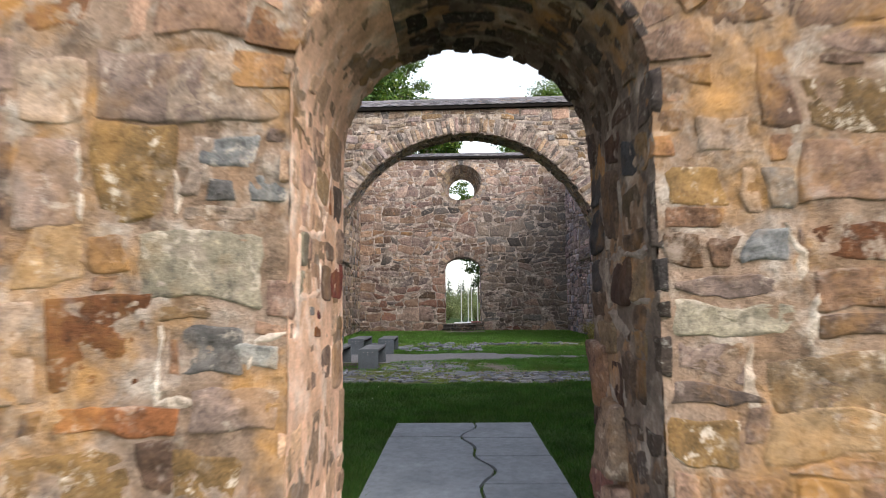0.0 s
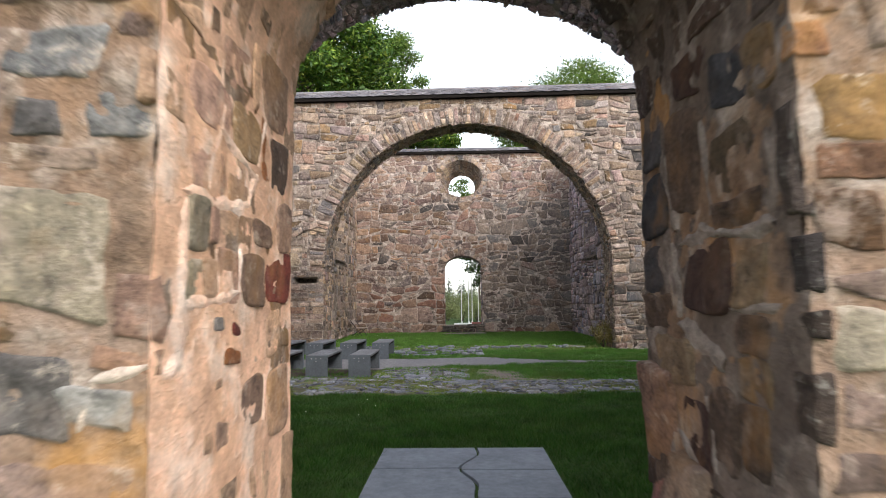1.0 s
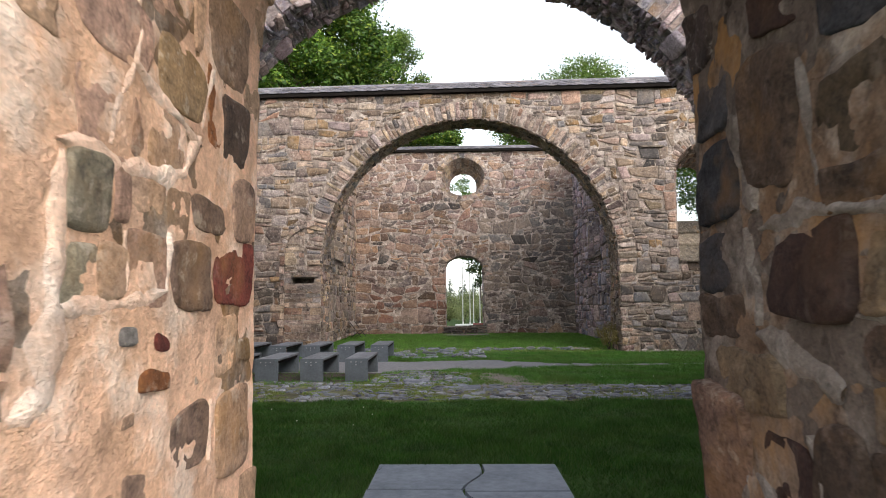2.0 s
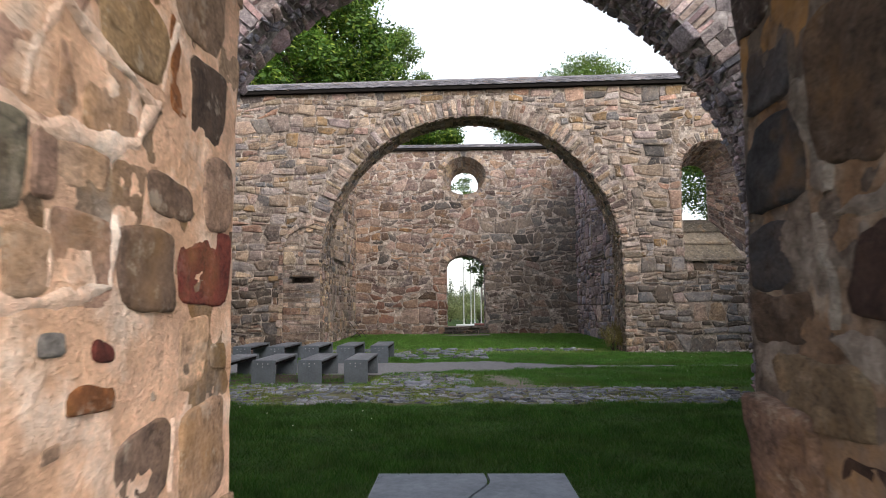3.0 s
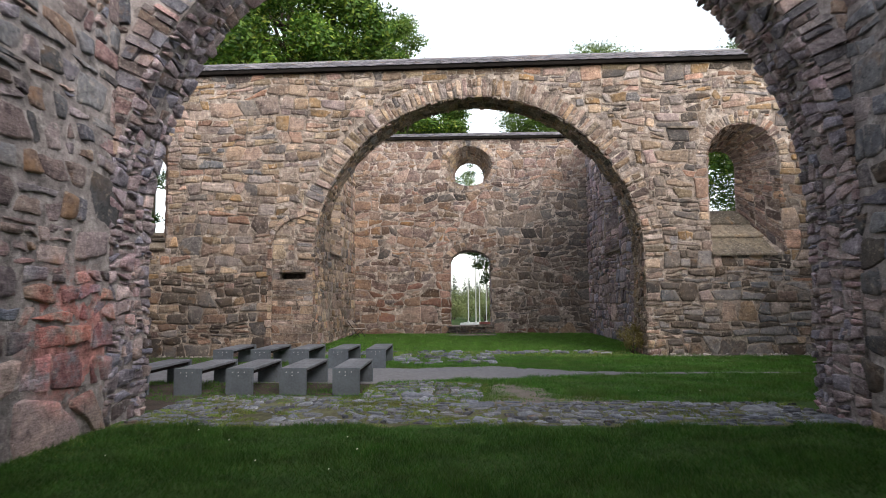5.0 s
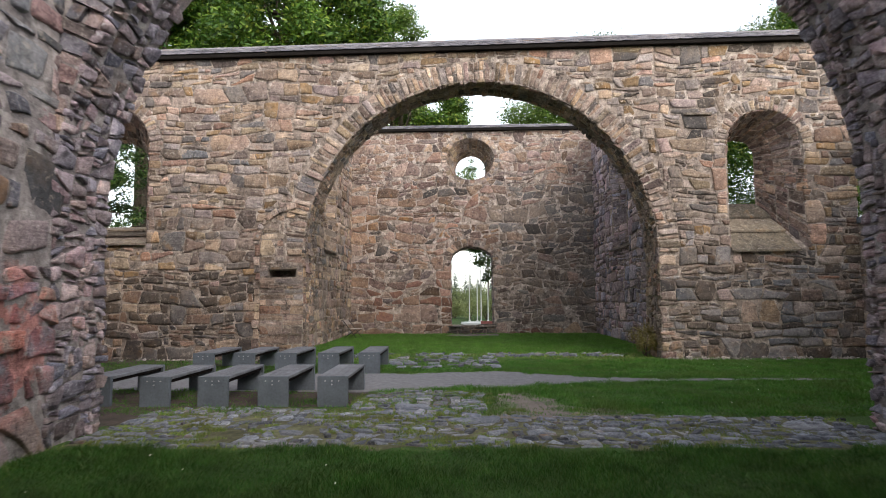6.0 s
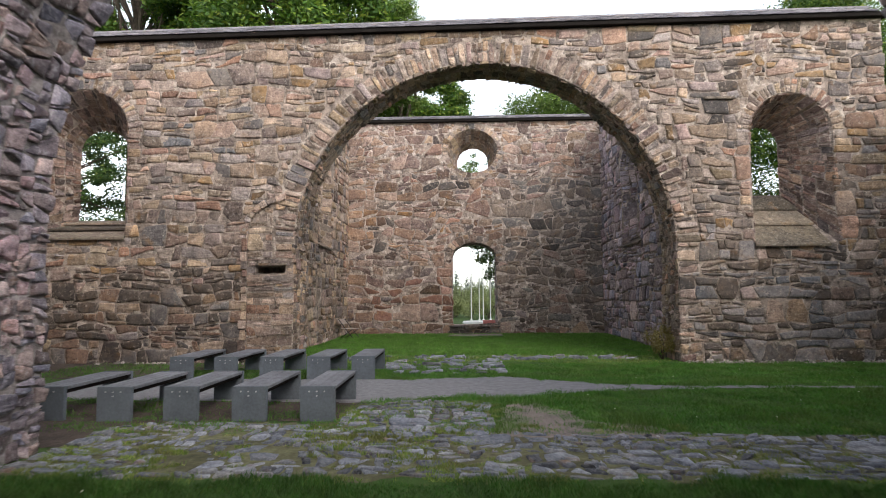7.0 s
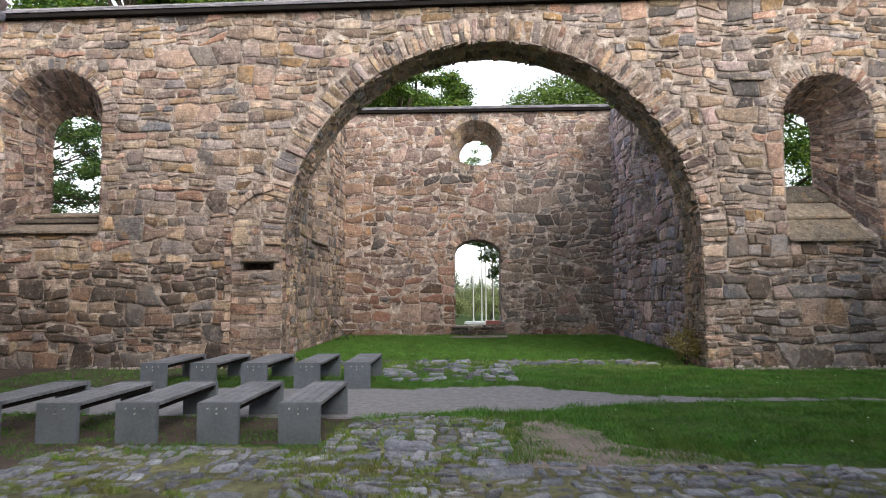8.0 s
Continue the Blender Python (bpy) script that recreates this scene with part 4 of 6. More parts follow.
# ---------- things: benches ----------
def bench():
    e = new("bench")
    L, W, H = 1.72, 0.455, 0.45
    for y in (0.0, L - 0.075):
        leg = part("leg_panel", box(bmesh.new(), 0, W, y, y + 0.075, -0.02, H, 0.006), M_CONC, e, "smooth grey concrete end panel")
        if y == 0.0:
            for bx, bz in ((0.12, 0.385), (0.22, 0.385), (0.32, 0.385), (0.22, 0.33)):
                part("bolt", rod(bmesh.new(), (bx, -0.008, bz), (bx, 0.01, bz), 0.011), M_BOLT, leg)
    w = (W - 3 * 0.005) / 4
    for i in range(4):
        x = i * (w + 0.005)
        part("slat", box(bmesh.new(), x, x + w, 0.078, L - 0.078, H - 0.045, H - 0.002, 0.005), M_WOOD, e, "weathered grey plank")
    for x in (0.03, W - 0.075):
        part("rail", box(bmesh.new(), x, x + 0.045, 0.078, L - 0.078, H - 0.10, H - 0.047, 0.003), M_DARKWOOD, e)
    return tagged(e, "low grey bench of planks on two concrete panels", "bench", "rows of benches in the nave")


BENCH = bench()
first = True
for row_y, n, x0 in ((13.16, 5, -2.06), (17.08, 5, -2.10)):
    for i in range(n):
        x = x0 - 0.9 * i + GRAIN.uniform(-0.02, 0.02)
        m = pose(x, row_y + GRAIN.uniform(-0.03, 0.03), 0.0, 0, 0, GRAIN.uniform(-0.8, 0.8))
        if first:
            BENCH.matrix_basis = m
            first = False
        else:
            copy_thing(BENCH, m)


def folding_chair():
    e = new("folding_chair")
    for y in (-0.21, 0.21):
        part("leg", rod(bmesh.new(), (-0.26, y, 0), (0.22, y, 0.44), 0.014), M_IRON, e)
        part("leg", rod(bmesh.new(), (0.26, y, 0), (-0.30, y, 0.86), 0.014), M_IRON, e)
    for i in range(5):
        x = -0.2 + i * 0.095
        part("seat_slat", box(bmesh.new(), x, x + 0.085, -0.27, 0.27, 0.44, 0.465, 0.004), M_PALEWOOD, e)
    for i in range(2):
        bm = box(bmesh.new(), -0.012, 0.012, -0.27, 0.27, -0.052, 0.052, 0.004)
        bmesh.ops.transform(bm, matrix=pose(-0.245 - 0.055 * i, 0, 0.70 + 0.115 * i, 0, -20, 0), verts=bm.verts)
        part("back_slat", bm, M_PALEWOOD, e)
    return tagged(e, "folding slatted chair with dark iron legs on the grass", "chair")


chair = folding_chair()
chair.scale = (1.15, 1.15, 0.86)
chair.location, chair.rotation_euler = (-4.3, 28.5, 0), (0, 0, radians(-18))


# ---------- things beyond the end doorway ----------
def pole(x, y, h, material, label):
    e = new("pole")
    part("mast", rod(bmesh.new(), (0, 0, 0), (0, 0, h), 0.034, 0.026, 10), material, e)
    part("cap", rod(bmesh.new(), (0, 0, h), (0, 0, h + 0.05), 0.045, 0.02, 10), material, e)
    part("foot", rod(bmesh.new(), (0, 0, -0.02), (0, 0, 0.12), 0.08, 0.06, 10), M_WHITE, e)
    e.location = (x, y, 0.12)
    return tagged(e, label, "pole", "white poles behind the church")


for px, ph in ((0.50, 5.4), (0.97, 3.9), (1.20, 4.6), (1.62, 3.7)):
    pole(px, 41.0 + GRAIN.uniform(-0.3, 0.3), ph, M_WHITE, "slender white-painted metal pole on a round base")
base = new("round_base")
part("drum", rod(bmesh.new(), (0, 0, -0.05), (0, 0, 0.12), 1.0, 0.95, 28), M_WHITE, base)
base.location = (0.95, 41.0, 0)
tagged(base, "low round white concrete base under the poles", "base")
red = new("red_box")
part("body", box(bmesh.new(), -0.42, 0.42, -0.2, 0.2, 0, 0.2, 0.02), M_RED, red)
part("lid", box(bmesh.new(), -0.44, 0.44, -0.22, 0.22, 0.2, 0.24, 0.01), M_RED, red)
red.location = (1.55, 39.4, 0)
tagged(red, "low red painted box on the grass", "box")


# ---------- plants ----------
def leaf_cloud(rng, centres, radii, count, size, flat=0.55, shell=0.55):
    """Leaves scattered in and on many clumps: a folded quad each."""
    c = np.array(centres)
    r = np.array(radii)
    pick = rng.choice(len(c), count, p=r[:, 0] ** 2 / np.sum(r[:, 0] ** 2))
    way = rng.normal(size=(count, 3))
    way /= np.linalg.norm(way, axis=1, keepdims=True)
    far = shell + (1 - shell) * rng.random(count) ** 0.5
    far *= 1 + 0.27 * rng.normal(size=count)
    pos = c[pick] + way * r[pick] * far[:, None]
    a = rng.normal(size=(count, 3))
    a[:, 2] = a[:, 2] * flat - 0.25
    a /= np.linalg.norm(a, axis=1, keepdims=True)
    up_ = way * 1.1 + np.array([0, 0, 0.55]) + rng.normal(size=(count, 3)) * 0.32
    b = np.cross(a, up_)
    b /= np.linalg.norm(b, axis=1, keepdims=True) + 1e-9
    s = size * (0.6 + 0.8 * rng.random(count))[:, None]
    n = np.cross(b, a)
    v = np.stack([pos - a * s * 0.5, pos + b * s * 0.24 + n * s * 0.08, pos + a * s * 0.6, pos - b * s * 0.24 + n * s * 0.08], axis=1)
    return v.reshape(-1, 3)


def quads_mesh(name, v, material, parent=None, size=4):
    n = len(v) // size
    me = bpy.data.meshes.new(name)
    me.vertices.add(len(v))
    me.vertices.foreach_set("co", np.asarray(v, dtype=np.float32).ravel())
    me.loops.add(len(v))
    me.loops.foreach_set("vertex_index", np.arange(len(v), dtype=np.int32))
    me.polygons.add(n)
    me.polygons.foreach_set("loop_start", np.arange(0, len(v), size, dtype=np.int32))
    me.update()
    me.validate()
    me.materials.append(material)
    ob = new(name, me)
    if parent:
        ob.parent = parent
    return ob


def tree(place, height, crown_low, rx, ry, leaves, leaf, material, seed, label, lean=0.0, clumps=34, clump=0.27, top_narrow=0.5, sprays=(), girth=0.022):
    rng = np.random.default_rng(seed)
    e = new("tree")
    bm = bmesh.new()
    r0 = height * girth
    knots = [Vector((0, 0, -0.1)), Vector((lean * 0.2, 0.1, height * 0.3)), Vector((lean * 0.5, -0.1, height * 0.6)), Vector((lean, 0, height * 0.9))]
    for i in range(3):
        rod(bm, knots[i], knots[i + 1], r0 * (1 - 0.28 * i), r0 * (0.72 - 0.25 * i), 10)
    part("trunk", bm, M_BARK, e)
    cz, hz = (height + crown_low) / 2, (height - crown_low) / 2
    centres, radii = [], []
    for i in range(clumps):
        w = rng.normal(size=3)
        w /= np.linalg.norm(w)
        k = 0.45 + 0.5 * rng.random() ** 0.6
        zz = w[2] * k
        thin = 1 - top_narrow * max(0.0, zz) ** 1.3
        p = (lean * 0.5 + w[0] * k * rx * thin, w[1] * k * ry * thin, cz + zz * hz)
        q = clump * (rx + hz) / 2 * (0.7 + 0.7 * rng.random())
        centres.append(p)
        radii.append((q, q, q * 0.6))
        if i % 2 == 0:
            start = knots[1].lerp(knots[3], 0.15 + 0.8 * rng.random() * max(0.2, (zz + 1) / 2))
            part("limb", rod(bmesh.new(), start, p, r0 * 0.28, r0 * 0.06, 6), M_BARK, e)
    # branches that hang out of the crown, each with clumps along it
    for sx, sy, sz, q in sprays:
        centres.append((sx, sy, sz))
        radii.append((q, q, q * 0.8))
        part("limb", rod(bmesh.new(), knots[2], (sx, sy, sz), r0 * 0.2, r0 * 0.05, 6), M_BARK, e)
    v = leaf_cloud(rng, centres, radii, leaves, leaf, 0.55, 0.62)
    crown = quads_mesh("crown", v, material, e)
    tagged(crown, kind="stuff")
    e.location = (*place, 0)
    return tagged(e, label, "tree")


tree((-10.6, 40.0), 27.5, 5.0, 7.5, 6.5, 150000, 0.27, M_LEAF, 1, "tall broad leafy green deciduous tree behind the church", clumps=190, clump=0.125, top_narrow=0.15)
tree((-20.5, 42.0), 27.0, 15.0, 7.5, 5.5, 60000, 0.27, M_LEAF, 9, "tall leafy green deciduous tree beside the church", clumps=150, clump=0.125, top_narrow=0.2)
tree((-4.7, 46.0), 22.6, 12.0, 3.4, 3.0, 26000, 0.20, M_LEAF_L, 8, "small yellowish green tree beside a taller one", clumps=44, clump=0.17, top_narrow=0.35)
tree((-3.2, 47.0), 18.4, 11.2, 4.4, 4.5, 56000, 0.21, M_LEAF, 2, "green deciduous tree behind the end wall", clumps=56, clump=0.19)
tree((10.2, 50.0), 21.5, 4.0, 7.2, 5.0, 130000, 0.19, M_LEAF_L, 3, "light green rounded tree behind the end wall", clumps=80, clump=0.19, top_narrow=0.25)
tree((22.8, 44.0), 22.0, 1.5, 6.3, 6.0, 150000, 0.20, M_LEAF, 4, "tall green tree beyond the wall", clumps=90, clump=0.2)
tree((-24.5, 38.0), 15.5, 2.0, 7.5, 5.0, 64000, 0.17, M_LEAF_D, 5, "open dark-leaved tree seen against the sky", clumps=330, clump=0.075)
tree((2.1, 52.0), 14.0, 8.6, 2.4, 2.0, 5200, 0.17, M_LEAF_L, 10, "slender open young tree behind the end wall", clumps=34, clump=0.16, girth=0.006)
tree((6.3, 37.5), 8.6, 2.6, 3.2, 3.0, 24000, 0.17, M_LEAF_D, 6, "low dark green tree with hanging branches near the doorway", clumps=26,
     sprays=((-4.9, 0.0, 4.3, 0.62), (-5.5, 0.1, 4.5, 0.5), (-5.9, 0.0, 4.4, 0.34), (-4.8, -0.1, 3.6, 0.55), (-5.3, 0.1, 3.6, 0.36), (-4.7, 0.0, 2.9, 0.4), (-4.9, 0.0, 2.6, 0.25)))


def shrub(place, w, h, leaves, leaf, material, seed, label, name="shrub"):
    rng = np.random.default_rng(seed)
    e = new(name)
    for i in range(5):
        part("stem", rod(bmesh.new(), (0, 0, -0.03), (rng.normal() * w * 0.3, rng.normal() * w * 0.3, h * 0.7), 0.012 + 0.012 * h, 0.006, 6), M_BARK, e)
    cs = [(rng.normal() * w * 0.3, rng.normal() * w * 0.3, h * (0.2 + 0.6 * rng.random())) for _ in range(12)]
    rs = [(w * 0.25, w * 0.25, h * 0.22)] * 12
    tagged(quads_mesh("foliage", leaf_cloud(rng, cs, rs, leaves, leaf, 0.9, 0.2), material, e), kind="stuff")
    e.location = (*place, 0)
    return tagged(e, label, "shrub")


shrub((5.0, 20.6), 0.6, 0.9, 2200, 0.05, M_DRY, 21, "half-dry yellow-brown weed clump at the wall foot", "weed_clump")
for i in range(16):
    x = -9 + i * 1.3 + GRAIN.uniform(-0.5, 0.5)
    shrub((x, 66 + GRAIN.uniform(-6, 8)), 3.0, 2.0 + GRAIN.uniform(0, 1.4), 3000, 0.15, M_LEAF_Y, 40 + i, "bushy green shrub beyond the doorway, paled as by haze")

for i in range(7):
    shrub((-2.5 + i * 1.1 + GRAIN.uniform(-0.3, 0.3), 49 + GRAIN.uniform(-1.5, 2)), 2.2, 1.5 + GRAIN.uniform(0, 0.7), 2600, 0.12, M_LEAF_Y, 70 + i, "bushy green shrub beyond the doorway, paled as by haze")

# far conifer woods on the skyline, haze included in their colour
rng = np.random.default_rng(77)
tips = []
for i in range(150):
    x, y = rng.uniform(-90, 110), rng.uniform(130, 190)
    h = rng.uniform(5, 10.5)
    n = 90
    t = rng.random(n)
    ang = rng.random(n) * 2 * math.pi
    rad = (1 - t) * h * 0.2 * (0.4 + 0.6 * rng.random(n))
    c = np.stack([x + np.cos(ang) * rad, y + np.sin(ang) * rad, t * h + 0.2], 1)
    s = (0.3 + (1 - t) * 0.9)[:, None]
    out = np.stack([np.cos(ang), np.sin(ang), -0.45 + 0 * ang], 1)
    side = np.stack([-np.sin(ang), np.cos(ang), 0 * ang], 1)
    tips.append(np.stack([c - out * s * 0.5, c + side * s * 0.4, c + out * s, c - side * s * 0.4], 1).reshape(-1, 3))
woods = quads_mesh("far_woods", np.concatenate(tips), M_CONIFER)
tagged(woods, "distant conifer wood along the skyline, greyed as by haze", "woods", kind="stuff")


# ---------- lawn blades ----------
def lawn(name, x0, x1, y0, y1, density, height, width, keep, seed, label, material=None):
    rng = np.random.default_rng(seed)
    n = int((x1 - x0) * (y1 - y0) * density)
    x, y = rng.uniform(x0, x1, n), rng.uniform(y0, y1, n)
    ok = keep(x, y, rng)
    x, y = x[ok], y[ok]
    n = len(x)
    ang, lean = rng.random(n) * 2 * math.pi, rng.normal(size=(n, 2)) * height * 0.45
    patchy = 0.75 + 0.35 * np.sin(x * 2.1 + 1.3 * np.sin(y * 1.7)) * np.sin(y * 2.6 + x)
    h = height * rng.uniform(0.45, 1.2, n) * patchy
    w = width * rng.uniform(0.6, 1.3, n)
    c, s = np.cos(ang) * w / 2, np.sin(ang) * w / 2
    v = np.stack([np.stack([x - c, y - s, np.zeros(n)], 1), np.stack([x + c, y + s, np.zeros(n)], 1), np.stack([x + lean[:, 0], y + lean[:, 1], h], 1)], 1)
    ob = quads_mesh(name, v.reshape(-1, 3), material or M_GRASS, size=3)
    return tagged(ob, label, "grass", kind="stuff")


def on_path(x, y):
    lower = np.interp(x, [-7.5, -1.5, -0.2, 1.0, 2.2, 4.2, 9.9], [14.9, 14.5, 15.0, 15.0, 15.55, 15.85, 15.9])
    upper = np.interp(x, [-7.5, -1.3, 0.9, 2.5, 4.2, 9.9], [17.3, 17.1, 17.5, 16.5, 16.2, 16.2])
    ragged = 0.08 * np.sin(x * 5.0) + 0.05 * np.sin(x * 13.0 + 1) + 0.12 * np.sin(x * 37.0 + y * 29.0) * np.sin(x * 3.1)
    y = y + 0.09 * np.sin(x * 113.0 + y * 71.0) * np.sin(x * 57.0)
    return (y > lower + ragged) & (y < upper - ragged)


def keep_arm(x, y, rng):
    slab = (x > -0.57) & (x < 1.12) & (y < 6.8)
    return ~slab & (y < 10.62 + 0.12 * np.sin(x * 3.1) + 0.07 * np.sin(x * 9.0))


def keep_nave(x, y, rng):
    rag = 0.16 * np.sin(x * 5.1 + 2 * np.sin(y * 3.7)) + 0.10 * np.sin(y * 11.0 + x * 7.0)
    wide = np.interp(y, [12.3, 12.8, 13.4, 14.3], [0.78, 0.50, 0.30, 0.16])
    xc = np.interp(y, [12.3, 12.8, 13.4, 14.3], [1.40, 1.25, 1.05, 0.98])
    edge = np.clip((np.abs(x - xc) + rag * 0.6) / wide, 0, 1) ** 2
    soil = (edge < 1.0) & (y < 14.3)
    left = (x < 0.45)
    sparse = rng.random(len(x))
    foot = (x < -1.7) & (y > 17.3)
    ok = ~on_path(x, y) & ~(soil & (sparse > 0.06 + 0.9 * edge)) & ~((left & (y < 14.7)) & (sparse > np.where(np.sin(x * 4 + 2 * np.sin(y * 5)) > 0.2, 0.5, 0.08))) & ~(foot & (sparse > 0.35))
    ok = ok & ~((y > 19.66 + 0.08 * np.sin(x * 6)) & (sparse > 0.2))
    return ok & ~((x > -1.6) & (x < 0.65) & (y > 18.2) & (y < 21) & (sparse > 0.35))


lawn("lawn_blades_near", -4.38, 5.06, 3.25, 10.9, 4200, 0.075, 0.0075, keep_arm, 5, "mown grass inside the west arm, its green darkened as in shade")
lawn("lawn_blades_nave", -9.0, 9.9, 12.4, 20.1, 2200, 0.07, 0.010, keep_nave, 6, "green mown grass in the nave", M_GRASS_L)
lawn("lawn_blades_chancel", -4.8, 5.9, 20.1, 30.95, 1000, 0.085, 0.017, lambda x, y, rng: rng.random(len(x)) > np.where(y < 21.7 + 0.15 * np.sin(x * 2.3), 0.88, 0.0) + 2 * ((x > -0.5) & (x < 1.5) & (y > 29.15) & (y < 30.2)), 7, "grass in the chancel, its green brightened as if lit", M_GRASS_M)
lawn("threshold_grass", -4.1, 5.2, 19.3, 21.7, 900, 0.06, 0.014, lambda x, y, rng: (rng.random(len(x)) < 0.65) & (np.sin(x * 3 + np.sin(y * 5)) * np.sin(y * 6 + x) > -0.4) & (y > 19.7 + 0.5 * np.sin(x * 1.3)), 9, "sparse yellowish grass before the chancel arch", M_TUFT)
lawn("paving_tufts", -4.3, 5.0, 10.6, 14.6, 5200, 0.055, 0.010,
     lambda x, y, rng: ((y < 12.9) | ((x > -1.6) & (x < 0.6))) & (rng.random(len(x)) < np.where(x < 1.0, 0.9, 0.5)) & (np.sin(x * 7 + 2 * np.sin(y * 6)) * np.sin(y * 9 + np.sin(x * 6)) + 0.5 * np.sin(x * 1.9 + y * 1.3) > np.where(x < -1.5, 0.30, np.where(x < 1.2, 0.30, 0.52))), 8, "grass tufts and moss between paving stones", M_TUFT)
lawn("path_edge_tufts", -1.5, 9.8, 12.3, 17.8, 2600, 0.075, 0.009,
     lambda x, y, rng: (rng.random(len(x)) < 0.75) & (on_path(x, y) ^ on_path(x, y + 0.14) | on_path(x, y) ^ on_path(x, y - 0.14) | ((y < 14.4) & (x > 0.4) & (x < 2.7) & (np.sin(x * 6 + 2 * np.sin(y * 5)) * np.sin(y * 7 + x * 2) > 0.55))) & (np.sin(x * 4.1 + y) + np.sin(x * 9.3) > -0.4), 18, "longer grass along the trodden edges", M_GRASS_L)
lawn("wall_foot_tufts", -4.4, 5.08, 4.5, 10.75, 900, 0.11, 0.007,
     lambda x, y, rng: (np.minimum(np.abs(x + 4.4), np.abs(x - 5.08)) < 0.05 + 0.28 * rng.random(len(x)) ** 2 * (1.2 + np.sin(y * 3.3 + x))) | ((y > 10.5) & (rng.random(len(x)) < 0.35) & (np.sin(x * 4.3) + np.sin(x * 9.7) > 0.1)),
     12, "long yellowish grass along the wall foot", M_TUFT)

# small white and yellow flowers in the grass
rng = np.random.default_rng(31)
spots = np.concatenate([np.stack([rng.uniform(1.6, 9.5, 26), rng.uniform(12.8, 19.3, 26)], 1), np.stack([rng.uniform(-4.5, -1, 16), rng.uniform(24, 30, 16)], 1), np.stack([rng.uniform(-3.6, -0.8, 7), rng.uniform(8.3, 10.2, 7)], 1)])
petals = []
for x, y in spots:
    if -0.7 < x < 1.25 and y < 7:
        continue
    q, h = rng.uniform(0.006, 0.011), rng.uniform(0.06, 0.085)
    petals += [(x - q, y, h), (x, y - q, h - 0.006), (x + q, y, h), (x, y + q, h + 0.006)]
tagged(quads_mesh("lawn_flowers", petals, plain("flower_petal", (0.75, 0.74, 0.6), 0.6, 0.1)), "small pale flowers scattered in the lawn", "flowers", kind="stuff")

# ---------- pieces: slabs, paving and stonework ----------
# the walk of cracked slabs inside the doorway
walk_slabs = tagged(new("slab_walk"), "cracked blue-grey stone slabs laid in the grass", "paving", kind="structure")


def crack_x(y):
    return 0.38 + 0.10 * math.sin((y - 4.0) * 2.4) + 0.05 * math.sin(y * 7.0)


def slab_piece(xs, ys, z):
    # xs: functions of y for the two sides
    n = 10
    vs, fs = [], []
    for lv in (0, 1):
        for i in range(n + 1):
            y = ys[0] + (ys[1] - ys[0]) * i / n
            a, b = xs[0](y), xs[1](y)
            g = 0.008 if lv else 0.002
            vs += [(a + g, y, z if lv else -0.05), (b - g, y, z if lv else -0.05)]
    m = 2 * (n + 1)
    for i in range(n):
        k = 2 * i
        fs.append((m + k, m + k + 1, m + k + 3, m + k + 2))
        fs.append((k, m + k, m + k + 2, k + 2))
        fs.append((k + 1, k + 3, m + k + 3, m + k + 1))
    fs.append((0, 1, m + 1, m))
    fs.append((2 * n, m + 2 * n, m + 2 * n + 1, 2 * n + 1))
    return mesh_object("slab", vs, fs, M_SLAB, walk_slabs)


slab_piece((lambda y: -0.56, lambda y: crack_x(y) - 0.006), (6.06, 6.82), 0.030)
slab_piece((lambda y: crack_x(y) + 0.006, lambda y: 1.10), (5.99, 6.80), 0.034)
slab_piece((lambda y: -0.57, lambda y: crack_x(y) - 0.008), (4.72, 6.05), 0.027)
slab_piece((lambda y: crack_x(y) + 0.008, lambda y: 1.10), (5.2, 5.98), 0.031)
slab_piece((lambda y: crack_x(y) + 0.008, lambda y: 1.11), (4.3, 5.19), 0.028)
slab_piece((lambda y: -0.57, lambda y: crack_x(y) - 0.008), (3.1, 4.71), 0.030)
slab_piece((lambda y: crack_x(y) + 0.008, lambda y: 1.11), (3.1, 4.29), 0.026)
slab_piece((lambda y: -0.56, lambda y: 1.10), (1.7, 3.09), 0.024)

# doorway step of the end wall
step = tagged(new("door_step"), "worn dark stone doorstep under the end doorway", "step", kind="structure")
F_STEP = Face((0, 30.98, 0), X, Z)
part("core", box(bmesh.new(), -0.5, 1.54, 31.0, 32.3, 0.0, 0.33), M_MORTAR_D, step)
lay(step, F_STEP, [(-0.52, 0.05, 0.16, 0.36), (0.05, 0.62, 0.2, 0.37), (0.62, 1.2, 0.17, 0.355), (1.2, 1.56, 0.19, 0.37), (-0.6, -0.1, 0.0, 0.17), (-0.1, 0.5, 0.0, 0.2), (0.5, 1.1, 0.0, 0.18), (1.1, 1.62, 0.0, 0.19)],
    61, TONES["dark"], TONES["dark"], name="step_stone", proud=0.09, joint=0.03, sides=16, rings=3, rough=0.02, rubble=True)
lay(step, Face((0, 30.95, 0.35), X, Y), [(-0.5, 0.3, 0.0, 0.5), (0.3, 0.9, 0.0, 0.5), (0.9, 1.54, 0.0, 0.5)], 62, TONES["dark"], TONES["dark"], name="tread", proud=0.03, joint=0.02, sides=16, rings=2, rubble=True)
lay(step, Face((0, 29.2, 0.03), X, Y), [(-0.45, 1.5, 0.0, 0.95)], 63, TONES["grey"], TONES["grey"], name="lower_step", proud=0.05, sides=24, rings=3, rubble=True)

